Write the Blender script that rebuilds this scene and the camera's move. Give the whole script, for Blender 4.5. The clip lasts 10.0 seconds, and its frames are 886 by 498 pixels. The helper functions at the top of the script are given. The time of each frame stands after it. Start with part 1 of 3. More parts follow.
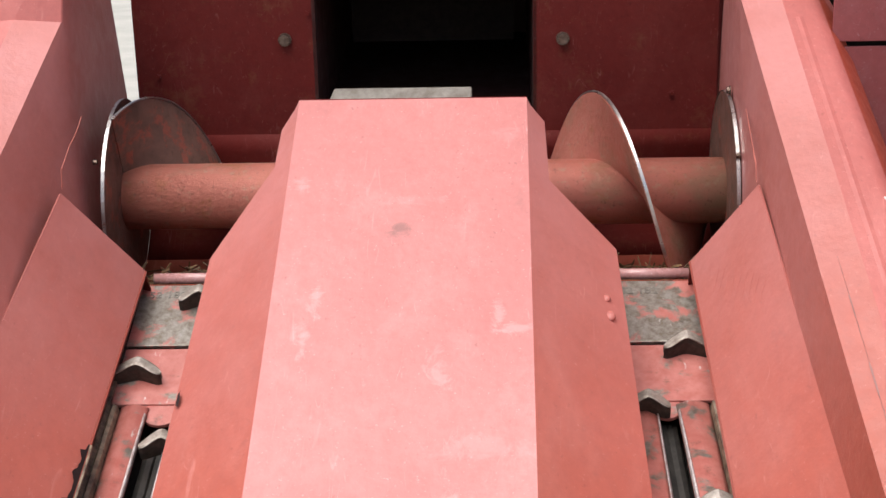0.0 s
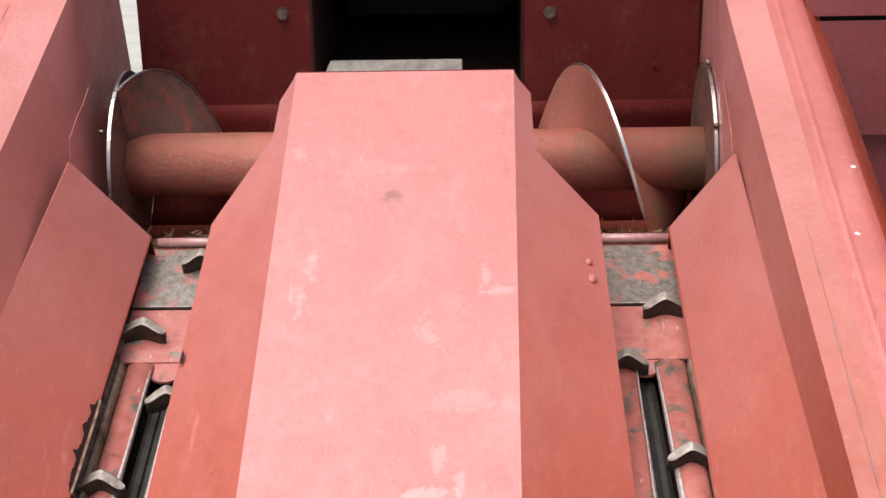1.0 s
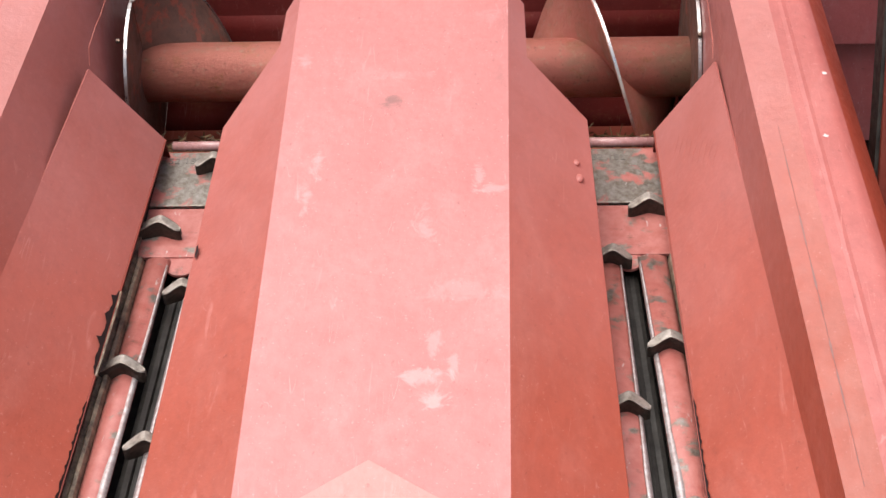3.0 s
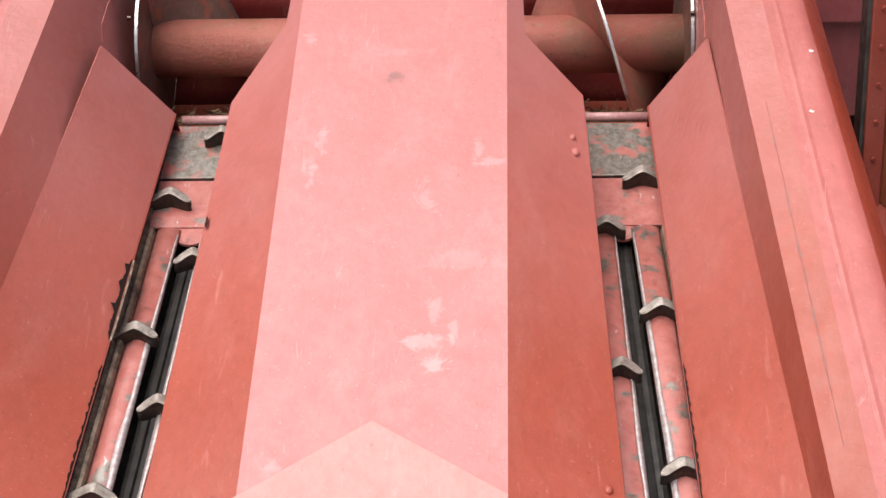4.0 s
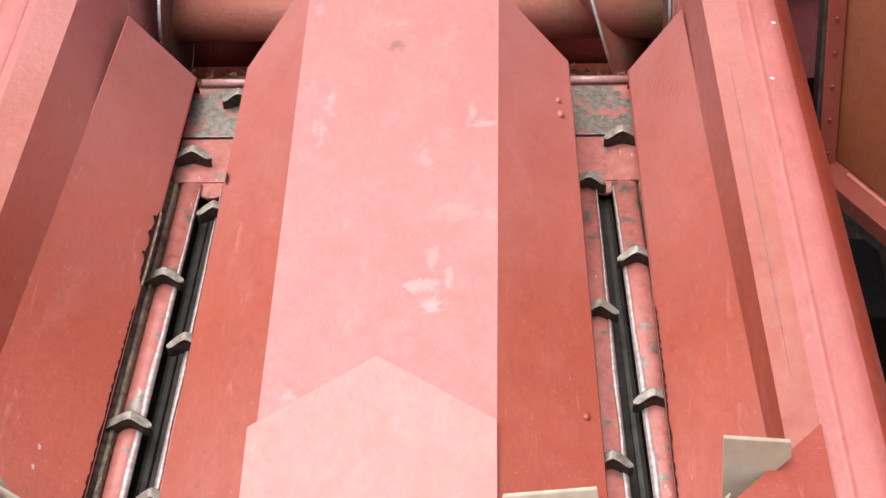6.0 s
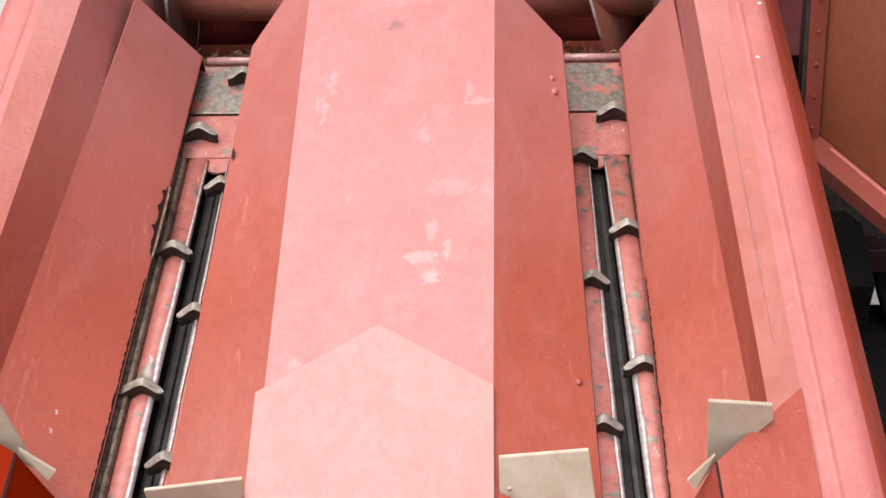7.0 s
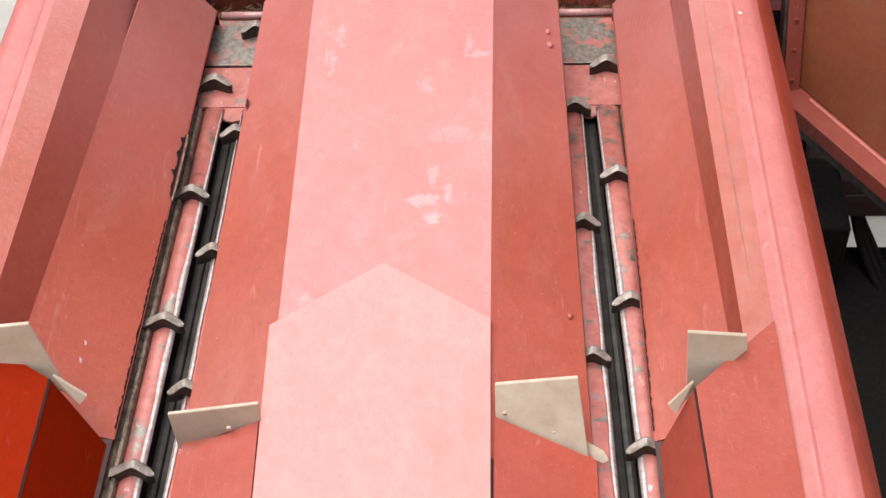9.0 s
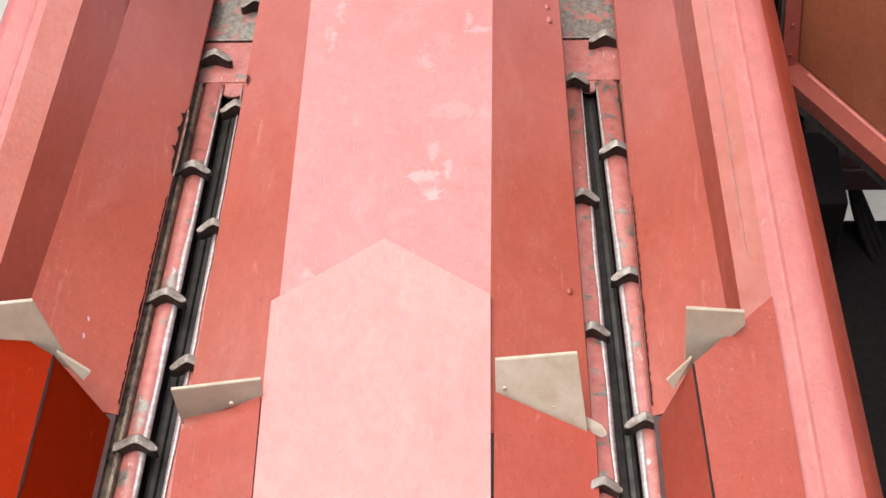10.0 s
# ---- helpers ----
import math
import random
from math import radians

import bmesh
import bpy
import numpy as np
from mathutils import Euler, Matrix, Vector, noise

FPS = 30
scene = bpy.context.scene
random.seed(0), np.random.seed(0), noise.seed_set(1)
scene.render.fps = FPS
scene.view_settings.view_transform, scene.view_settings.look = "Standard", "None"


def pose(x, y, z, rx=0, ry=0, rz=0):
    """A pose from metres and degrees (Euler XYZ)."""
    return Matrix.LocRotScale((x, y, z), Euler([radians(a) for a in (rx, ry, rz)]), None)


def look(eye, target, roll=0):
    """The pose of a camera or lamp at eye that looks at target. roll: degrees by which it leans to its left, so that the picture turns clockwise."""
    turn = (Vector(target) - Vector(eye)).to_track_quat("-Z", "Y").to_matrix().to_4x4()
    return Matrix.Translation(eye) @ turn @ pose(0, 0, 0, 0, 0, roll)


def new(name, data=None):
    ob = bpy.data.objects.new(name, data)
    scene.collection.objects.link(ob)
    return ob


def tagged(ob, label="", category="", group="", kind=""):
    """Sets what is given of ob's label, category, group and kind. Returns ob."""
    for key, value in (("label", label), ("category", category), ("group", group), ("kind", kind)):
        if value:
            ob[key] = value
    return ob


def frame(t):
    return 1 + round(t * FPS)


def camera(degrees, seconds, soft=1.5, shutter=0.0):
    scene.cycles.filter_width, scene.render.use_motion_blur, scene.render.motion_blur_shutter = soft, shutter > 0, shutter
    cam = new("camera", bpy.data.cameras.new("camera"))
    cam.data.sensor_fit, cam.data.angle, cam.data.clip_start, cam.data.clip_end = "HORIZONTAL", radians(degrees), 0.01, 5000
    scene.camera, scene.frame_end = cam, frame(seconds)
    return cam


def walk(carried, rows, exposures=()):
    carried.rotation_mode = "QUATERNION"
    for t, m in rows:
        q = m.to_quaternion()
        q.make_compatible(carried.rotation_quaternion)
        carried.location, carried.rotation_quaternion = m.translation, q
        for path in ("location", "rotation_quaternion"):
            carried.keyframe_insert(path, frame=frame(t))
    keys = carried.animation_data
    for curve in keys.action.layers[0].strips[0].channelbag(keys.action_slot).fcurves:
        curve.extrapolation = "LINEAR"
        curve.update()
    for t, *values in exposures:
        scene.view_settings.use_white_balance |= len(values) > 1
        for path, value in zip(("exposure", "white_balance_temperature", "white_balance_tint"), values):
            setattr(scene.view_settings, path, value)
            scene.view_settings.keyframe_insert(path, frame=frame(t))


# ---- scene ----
# The header is laid out in its own frame: x across, y up the deck towards the auger, z off the deck.
HEAD = pose(0, 0, 0.95, 25, 0, 0)
cam = camera(32.0, 10.0, 1.5)
PATH = [
    (0.0, (0.121, -1.849, 1.518), (0.047, -0.282, 0.278), -2.3),
    (0.5, (0.124, -1.871, 1.544), (0.056, -0.321, 0.282), -2.2),
    (1.0, (0.138, -1.938, 1.588), (0.065, -0.399, 0.314), -2.3),
    (1.5, (0.161, -2.005, 1.599), (0.073, -0.470, 0.319), -2.7),
    (2.0, (0.164, -2.050, 1.649), (0.076, -0.547, 0.332), -2.7),
    (2.5, (0.163, -2.055, 1.660), (0.076, -0.574, 0.319), -2.7),
    (4.0, (0.168, -2.139, 1.733), (0.080, -0.698, 0.350), -2.7),
    (4.5, (0.183, -2.184, 1.777), (0.086, -0.753, 0.383), -3.0),
    (5.0, (0.180, -2.233, 1.827), (0.088, -0.815, 0.420), -2.9),
    (5.5, (0.185, -2.278, 1.882), (0.092, -0.874, 0.460), -2.9),
    (7.0, (0.191, -2.386, 2.005), (0.103, -1.024, 0.543), -3.0),
    (7.5, (0.195, -2.427, 2.057), (0.106, -1.081, 0.581), -3.0),
    (8.0, (0.204, -2.470, 2.092), (0.111, -1.134, 0.607), -3.3),
    (8.5, (0.209, -2.500, 2.112), (0.113, -1.174, 0.618), -3.3),
    (9.0, (0.205, -2.521, 2.130), (0.111, -1.206, 0.626), -3.2),
    (9.5, (0.204, -2.519, 2.148), (0.112, -1.225, 0.626), -3.2),
    (10.0, (0.200, -2.520, 2.155), (0.110, -1.238, 0.622), -3.2),
]
walk(cam, [(t, HEAD @ look(eye, target, roll)) for t, eye, target, roll in PATH])

# ---- light: open overcast sky, a broad soft sun from above the driver's left ----
world = bpy.data.worlds.new("sky")
scene.world = world
world.use_nodes = True
wn = world.node_tree
sky = wn.nodes.new("ShaderNodeTexSky")
sky.sky_type, sky.sun_disc = "NISHITA", False
sky.sun_elevation, sky.sun_rotation = radians(62), radians(200)
sky.air_density, sky.dust_density, sky.ozone_density = 1.0, 4.0, 1.0
wn.links.new(sky.outputs[0], wn.nodes["Background"].inputs[0])
wn.nodes["Background"].inputs[1].default_value = 0.08
sun = new("sun", bpy.data.lights.new("sun", "SUN"))
sun.data.energy, sun.data.angle, sun.data.color = 2.2, radians(60), (1, 0.97, 0.94)
sun.matrix_world = look((-1.3, -0.5, 5.0), (0, 0.3, 0.9))
scene.view_settings.exposure = 0.9


# ---- materials ----
def mat(name):
    m = bpy.data.materials.new(name)
    m.use_nodes = True
    nt = m.node_tree
    return m, nt, nt.nodes["Principled BSDF"]


def nnoise(nt, scale, detail=4.0, rough=0.6, stretch=None, dist=0.0):
    tc = nt.nodes.new("ShaderNodeTexCoord")
    mp = nt.nodes.new("ShaderNodeMapping")
    mp.inputs["Scale"].default_value = stretch or (1, 1, 1)
    n = nt.nodes.new("ShaderNodeTexNoise")
    n.inputs["Scale"].default_value, n.inputs["Detail"].default_value = scale, detail
    n.inputs["Roughness"].default_value, n.inputs["Distortion"].default_value = rough, dist
    nt.links.new(tc.outputs["Object"], mp.inputs[0])
    nt.links.new(mp.outputs[0], n.inputs["Vector"])
    return n.outputs["Fac"]


def ramp(nt, fac, lo, hi, a=0.0, b=1.0):
    r = nt.nodes.new("ShaderNodeMapRange")
    r.inputs[1].default_value, r.inputs[2].default_value = lo, hi
    r.inputs[3].default_value, r.inputs[4].default_value = a, b
    nt.links.new(fac, r.inputs[0])
    return r.outputs[0]


def mixc(nt, fac, a, b):
    m = nt.nodes.new("ShaderNodeMix")
    m.data_type = "RGBA"
    for sock, v in ((m.inputs[0], fac), (m.inputs[6], a), (m.inputs[7], b)):
        if hasattr(v, "is_output"):
            nt.links.new(v, sock)
        elif isinstance(v, float):
            sock.default_value = v
        else:
            sock.default_value = (*v, 1)
    return m.outputs[2]


def bump(nt, bsdf, fac, strength, dist=0.002):
    b = nt.nodes.new("ShaderNodeBump")
    b.inputs["Strength"].default_value, b.inputs["Distance"].default_value = strength, dist
    nt.links.new(fac, b.inputs["Height"])
    nt.links.new(b.outputs[0], bsdf.inputs["Normal"])


def paint(name, base, dust, rust=0.0, gloss=0.42, dust_amount=0.5, grime=0.25, wear=0.0, rear=0.0, spots=(), spec=0.5):
    """Weathered enamel: two tones, chalky dust, fine specks, scuffs and worn-through spots."""
    m, nt, b = mat(name)
    big = nnoise(nt, 4.0, 5, 0.6)
    col = mixc(nt, ramp(nt, big, 0.3, 0.7), base, tuple(c * 0.82 for c in base))
    col = mixc(nt, ramp(nt, nnoise(nt, 9.0, 8, 0.7, (1, 0.5, 1), 0.6), 0.5, 0.78, 0, dust_amount), col, dust)
    col = mixc(nt, ramp(nt, nnoise(nt, 190.0, 3, 0.6), 0.64, 0.72, 0, 0.6), col, dust)
    col = mixc(nt, ramp(nt, nnoise(nt, 120.0, 3, 0.6, (1, 0.7, 1)), 0.66, 0.74, 0, 0.5), col, tuple(c * 0.45 for c in base))
    # long faint scuffs
    col = mixc(nt, ramp(nt, nnoise(nt, 22.0, 3, 0.5, (3.0, 0.35, 1), 1.5), 0.67, 0.78, 0, 0.32), col, tuple(min(1, c * 1.15 + 0.04) for c in dust))
    col = mixc(nt, ramp(nt, nnoise(nt, 75.0, 5, 0.7, (1, 0.6, 1)), 0.42, 0.68, 0, 0.32), col, tuple(c * 0.6 for c in base))
    col = mixc(nt, ramp(nt, nnoise(nt, 14.0, 6, 0.75), 0.62, 0.8, 0, grime), col, (0.09, 0.035, 0.03))
    # hairline scratches, in patches
    vein = nt.nodes.new("ShaderNodeMath")
    vein.operation = "SUBTRACT"
    nt.links.new(nnoise(nt, 13.0, 2, 0.45, (3.2, 0.3, 1), 0.5), vein.inputs[0])
    vein.inputs[1].default_value = 0.5
    gap = nt.nodes.new("ShaderNodeMath")
    gap.operation = "ABSOLUTE"
    nt.links.new(vein.outputs[0], gap.inputs[0])
    hair = nt.nodes.new("ShaderNodeMath")
    hair.operation = "MULTIPLY"
    nt.links.new(ramp(nt, gap.outputs[0], 0.0015, 0.006, 0.36, 0), hair.inputs[0])
    nt.links.new(ramp(nt, nnoise(nt, 17.0, 4, 0.6), 0.55, 0.66), hair.inputs[1])
    col = mixc(nt, hair.outputs[0], col, tuple(min(1, c * 1.1 + 0.05) for c in dust))
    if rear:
        # paler towards the auger end: settled chaff dust, with the sky's sheen mixed in
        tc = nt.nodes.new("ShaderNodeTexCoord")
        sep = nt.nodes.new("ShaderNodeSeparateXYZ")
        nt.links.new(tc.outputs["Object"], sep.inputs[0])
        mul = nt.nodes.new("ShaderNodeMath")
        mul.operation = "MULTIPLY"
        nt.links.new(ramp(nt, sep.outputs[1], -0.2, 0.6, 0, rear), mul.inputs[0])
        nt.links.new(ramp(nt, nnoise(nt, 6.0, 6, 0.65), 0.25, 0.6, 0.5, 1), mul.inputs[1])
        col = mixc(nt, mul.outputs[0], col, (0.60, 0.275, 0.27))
    for x, y, rx, ry, k, tint in spots:
        # a rub or smear with a soft, broken outline
        tc = nt.nodes.new("ShaderNodeTexCoord")
        mp = nt.nodes.new("ShaderNodeMapping")
        mp.inputs["Location"].default_value = (-x / rx, -y / ry, 0)
        mp.inputs["Scale"].default_value = (1 / rx, 1 / ry, 0)
        nt.links.new(tc.outputs["Object"], mp.inputs[0])
        ln = nt.nodes.new("ShaderNodeVectorMath")
        ln.operation = "LENGTH"
        nt.links.new(mp.outputs[0], ln.inputs[0])
        add = nt.nodes.new("ShaderNodeMath")
        nt.links.new(ln.outputs["Value"], add.inputs[0])
        nt.links.new(ramp(nt, nnoise(nt, 26.0, 6, 0.68, None, 0.9), 0.3, 0.7, -0.95, 0.95), add.inputs[1])
        col = mixc(nt, ramp(nt, add.outputs[0], 0.25, 0.95, k * 0.38, 0), col, tint)
    if rust:
        col = mixc(nt, ramp(nt, nnoise(nt, 18.0, 8, 0.75), 0.56, 0.68, 0, rust), col, (0.16, 0.075, 0.035))
    if wear:
        worn = ramp(nt, nnoise(nt, 30.0, 6, 0.7, (1, 0.6, 1)), 0.58, 0.63, 0, wear)
        col = mixc(nt, worn, col, (0.24, 0.23, 0.22))
    nt.links.new(col, b.inputs["Base Color"])
    nt.links.new(ramp(nt, nnoise(nt, 35.0, 5), 0.3, 0.7, gloss - 0.07, gloss + 0.16), b.inputs["Roughness"])
    b.inputs["Specular IOR Level"].default_value = spec
    bump(nt, b, nnoise(nt, 60.0, 7, 0.62), 0.36, 0.003)
    return m


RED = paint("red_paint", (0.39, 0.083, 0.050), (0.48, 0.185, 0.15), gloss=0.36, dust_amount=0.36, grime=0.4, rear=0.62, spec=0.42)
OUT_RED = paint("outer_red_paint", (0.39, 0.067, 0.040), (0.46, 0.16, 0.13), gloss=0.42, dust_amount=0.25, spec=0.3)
# divider tops: the sky's sheen is mixed into a paler red
TOP_RED = paint("sky_paled_red_paint", (0.51, 0.145, 0.128), (0.60, 0.25, 0.23), gloss=0.44, grime=0.05, dust_amount=0.35)
# snout top: a lighter plate, with the sky's sheen mixed into its colour
PALE_RED = paint("sky_pale_snout_paint", (0.64, 0.265, 0.235), (0.68, 0.33, 0.3), gloss=0.46, grime=0.05, dust_amount=0.3)
# darker copy of the red: the auger end's shade is in its colour
DARK_RED = paint("shaded_red_paint", (0.115, 0.012, 0.010), (0.17, 0.05, 0.042), rust=0.3, gloss=0.6, dust_amount=0.25, spec=0.2)
FRESH_RED = paint("orange_red_paint", (0.26, 0.015, 0.001), (0.27, 0.022, 0.003), gloss=0.55, dust_amount=0.1, grime=0.15, spec=0.03)
BRICK = paint("shaded_frame_paint", (0.25, 0.048, 0.032), (0.32, 0.12, 0.095), rust=0.2, gloss=0.45, dust_amount=0.3, spec=0.3)
BROWN = paint("brown_panel_paint", (0.25, 0.075, 0.035), (0.28, 0.14, 0.075), rust=0.5, gloss=0.4)


CH, SM = (0.76, 0.47, 0.45), (0.20, 0.10, 0.09)
# hood top: the pale base holds the sky's sheen, under real rubs and smears
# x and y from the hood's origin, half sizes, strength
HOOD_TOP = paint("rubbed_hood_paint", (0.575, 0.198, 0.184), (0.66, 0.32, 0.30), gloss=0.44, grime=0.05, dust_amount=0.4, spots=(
    (-0.019, 0.345, 0.017, 0.013, 1.8, SM), (0.150, 0.39, 0.013, 0.024, 0.55, SM), (0.062, -0.205, 0.026, 0.022, 1.1, CH), (0.045, -0.16, 0.030, 0.018, 1.0, CH), (0.086, -0.14, 0.009, 0.020, 0.7, CH),
    (0.060, -0.105, 0.012, 0.024, 0.7, CH), (-0.125, 0.22, 0.011, 0.040, 0.7, CH), (-0.138, 0.145, 0.014, 0.034, 0.75, CH), (0.040, 0.10, 0.016, 0.040, 0.6, CH), (0.135, 0.165, 0.030, 0.012, 0.7, CH),
    (0.118, 0.185, 0.010, 0.030, 0.65, CH), (-0.160, 0.43, 0.014, 0.020, 0.6, CH), (-0.150, -0.36, 0.012, 0.014, 0.6, CH), (0.0, 0.40, 0.05, 0.012, 0.35, CH), (0.13, 0.53, 0.03, 0.02, 0.35, CH), (0.10, -0.02, 0.07, 0.02, 0.35, CH)))


def metal(name, base, dark, rough, scale=40.0, metallic=0.9):
    m, nt, b = mat(name)
    f = nnoise(nt, scale, 7, 0.7)
    nt.links.new(mixc(nt, ramp(nt, f, 0.35, 0.65), base, dark), b.inputs["Base Color"])
    b.inputs["Metallic"].default_value = metallic
    if metallic < 0.05:
        b.inputs["Specular IOR Level"].default_value = 0.12
    nt.links.new(ramp(nt, nnoise(nt, scale * 2, 5), 0.3, 0.7, rough - 0.08, rough + 0.15), b.inputs["Roughness"])
    bump(nt, b, f, 0.3, 0.001)
    return m


STEEL = metal("polished_edge_steel", (0.62, 0.61, 0.6), (0.42, 0.4, 0.38), 0.3)
LUG = metal("worn_lug_steel", (0.33, 0.295, 0.26), (0.15, 0.12, 0.095), 0.45, 55, 0.4)
# near-black brown: the shade of the lug's hollow front is in this colour
LUG_SIDE = metal("shaded_lug_side", (0.055, 0.04, 0.03), (0.02, 0.015, 0.012), 0.5, 60, 0.2)
DARK = metal("dark_steel", (0.055, 0.05, 0.045), (0.02, 0.018, 0.016), 0.45, 30, 0.3)
GREASE = metal("grease_rail", (0.30, 0.23, 0.16), (0.06, 0.043, 0.032), 0.42, 48, 0.15)
PLATE = metal("bare_tab_plate", (0.55, 0.47, 0.37), (0.43, 0.34, 0.25), 0.55, 12, 0.15)
SLAT = metal("feeder_slat_steel", (0.25, 0.235, 0.21), (0.15, 0.13, 0.11), 0.5, 30, 0.3)
BOLT = metal("bolt_steel", (0.20, 0.15, 0.125), (0.09, 0.06, 0.045), 0.4, 80, 0.8)
BLACK = metal("near_black", (0.011, 0.008, 0.007), (0.006, 0.005, 0.005), 0.7, 50, 0.0)

# auger: red paint on one side of the barrel, rubbed to brown steel on the other
AUGER, nt, b = mat("auger_paint_and_rust")
f = nnoise(nt, 3.2, 6, 0.65, (0.9, 1.6, 1.6), 0.4)
c = mixc(nt, ramp(nt, f, 0.53, 0.66), (0.47, 0.165, 0.125), (0.30, 0.18, 0.12))
c = mixc(nt, ramp(nt, nnoise(nt, 24.0, 8, 0.75), 0.55, 0.7, 0, 0.7), c, (0.30, 0.13, 0.04))
c = mixc(nt, ramp(nt, nnoise(nt, 60.0, 6, 0.7), 0.56, 0.7, 0, 0.7), c, (0.40, 0.28, 0.2))
c = mixc(nt, ramp(nt, nnoise(nt, 130.0, 5, 0.7), 0.58, 0.7, 0, 0.6), c, (0.07, 0.04, 0.03))
nt.links.new(c, b.inputs["Base Color"])
nt.links.new(ramp(nt, nnoise(nt, 40.0), 0.3, 0.7, 0.32, 0.55), b.inputs["Roughness"])
b.inputs["Metallic"].default_value = 0.25
bump(nt, b, nnoise(nt, 90.0, 8, 0.75), 0.8, 0.003)

RUSTY, nt, b = mat("rubbed_brown_flighting")
c = mixc(nt, ramp(nt, nnoise(nt, 12.0, 7, 0.7, None, 0.6), 0.4, 0.62), (0.20, 0.105, 0.08), (0.12, 0.072, 0.055))
c = mixc(nt, ramp(nt, nnoise(nt, 26.0, 8, 0.75), 0.54, 0.6, 0, 0.85), c, (0.33, 0.09, 0.06))
c = mixc(nt, ramp(nt, nnoise(nt, 90.0, 6, 0.7), 0.55, 0.7, 0, 0.7), c, (0.045, 0.03, 0.024))
nt.links.new(c, b.inputs["Base Color"])
nt.links.new(ramp(nt, nnoise(nt, 40.0), 0.3, 0.7, 0.35, 0.6), b.inputs["Roughness"])
b.inputs["Metallic"].default_value = 0.15
bump(nt, b, nnoise(nt, 70.0, 8, 0.75), 0.8, 0.003)

GROUND, nt, b = mat("pale_concrete")
c = mixc(nt, ramp(nt, nnoise(nt, 1.5, 8, 0.65), 0.35, 0.7), (0.46, 0.44, 0.39), (0.34, 0.33, 0.29))
c = mixc(nt, ramp(nt, nnoise(nt, 40.0, 5), 0.55, 0.75, 0, 0.5), c, (0.24, 0.23, 0.2))
nt.links.new(c, b.inputs["Base Color"])
b.inputs["Roughness"].default_value = 0.85
bump(nt, b, nnoise(nt, 60.0, 6), 0.4, 0.004)

STRAW, nt, b = mat("dry_straw")
oi = nt.nodes.new("ShaderNodeNewGeometry")
nt.links.new(mixc(nt, oi.outputs["Random Per Island"], (0.26, 0.17, 0.08), (0.05, 0.03, 0.018)), b.inputs["Base Color"])
b.inputs["Roughness"].default_value = 0.8


def flat(name, col, rough=0.5):
    m, nt, b = mat(name)
    k = ramp(nt, nnoise(nt, 70.0, 4), 0.35, 0.7)
    nt.links.new(mixc(nt, k, col, tuple(v * 0.75 for v in col)), b.inputs["Base Color"])
    b.inputs["Roughness"].default_value = rough
    b.inputs["Specular IOR Level"].default_value = 0.2
    return m


BLACKRED = paint("near_black_red_paint", (0.05, 0.016, 0.014), (0.06, 0.04, 0.035), gloss=0.6)
PURPLE = paint("dusty_purple_red", (0.30, 0.07, 0.075), (0.36, 0.18, 0.2), gloss=0.4)
CHIP = flat("white_chip", (0.78, 0.64, 0.62), 0.7)
SCUFF = flat("pale_scuff", (0.47, 0.15, 0.12), 0.6)
SCRATCH = flat("grey_scratch", (0.32, 0.17, 0.155), 0.8)
MUD = flat("dried_mud", (0.30, 0.225, 0.15), 0.9)
RAWEDGE = flat("torn_dark_edge", (0.035, 0.02, 0.02), 0.9)
WEAR = metal("rubbed_bright_steel", (0.55, 0.52, 0.52), (0.36, 0.27, 0.25), 0.45, 90, 0.45)


# ---- building helpers ----
def thing(name, base, label, category, group="", kind="", m=None):
    e = new(name)
    e.empty_display_size = 0.05
    e.matrix_world = (HEAD if m is None else m) @ Matrix.Translation(base)
    return tagged(e, label, category, group, kind)


def part(name, bm, material, parent, label="", bevel=0.0, solid=0.0, smooth=False, offset=-1.0):
    """Links a bmesh, laid out in the header's frame, as one mesh under its parent."""
    if solid:
        bm.normal_update()
        if sum(f.normal.z * f.calc_area() for f in bm.faces) < 0:
            bmesh.ops.reverse_faces(bm, faces=bm.faces)
    else:
        bmesh.ops.recalc_face_normals(bm, faces=bm.faces)
    me = bpy.data.meshes.new(name)
    off = Vector(parent["base"]) if parent is not None and parent.get("base") is not None else Vector((0, 0, 0))
    bmesh.ops.translate(bm, verts=bm.verts, vec=-off)
    bm.to_mesh(me)
    bm.free()
    me.materials.append(material)
    ob = new(name, me)
    ob.parent = parent
    if parent is not None and parent.type == "MESH":
        ob["base"] = parent["base"]
    elif parent is not None:
        ob["base"] = parent["base"]
    if solid:
        s = ob.modifiers.new("sheet", "SOLIDIFY")
        s.thickness, s.offset = solid, offset
    if solid and len(me.polygons) > 60:
        for q in me.polygons:
            q.use_smooth = True
        sp = ob.modifiers.new("creases", "EDGE_SPLIT")
        sp.split_angle = radians(75)
    if bevel:
        w = ob.modifiers.new("edge", "BEVEL")
        w.width, w.segments, w.limit_method, w.angle_limit = bevel, 2, "ANGLE", radians(25)
    if smooth:
        for p in me.polygons:
            p.use_smooth = True
    if label:
        ob["label"] = label
    return ob


def root(name, base, label, category, group="", kind=""):
    e = thing(name, base, label, category, group, kind)
    e["base"] = base
    return e


def skin(strips):
    """Faces between rows of points, row by row."""
    bm = bmesh.new()
    rows = [[bm.verts.new(p) for p in r] for r in strips]
    for a, b2 in zip(rows, rows[1:]):
        for i in range(len(a) - 1):
            bm.faces.new((a[i], a[i + 1], b2[i + 1], b2[i]))
    return bm


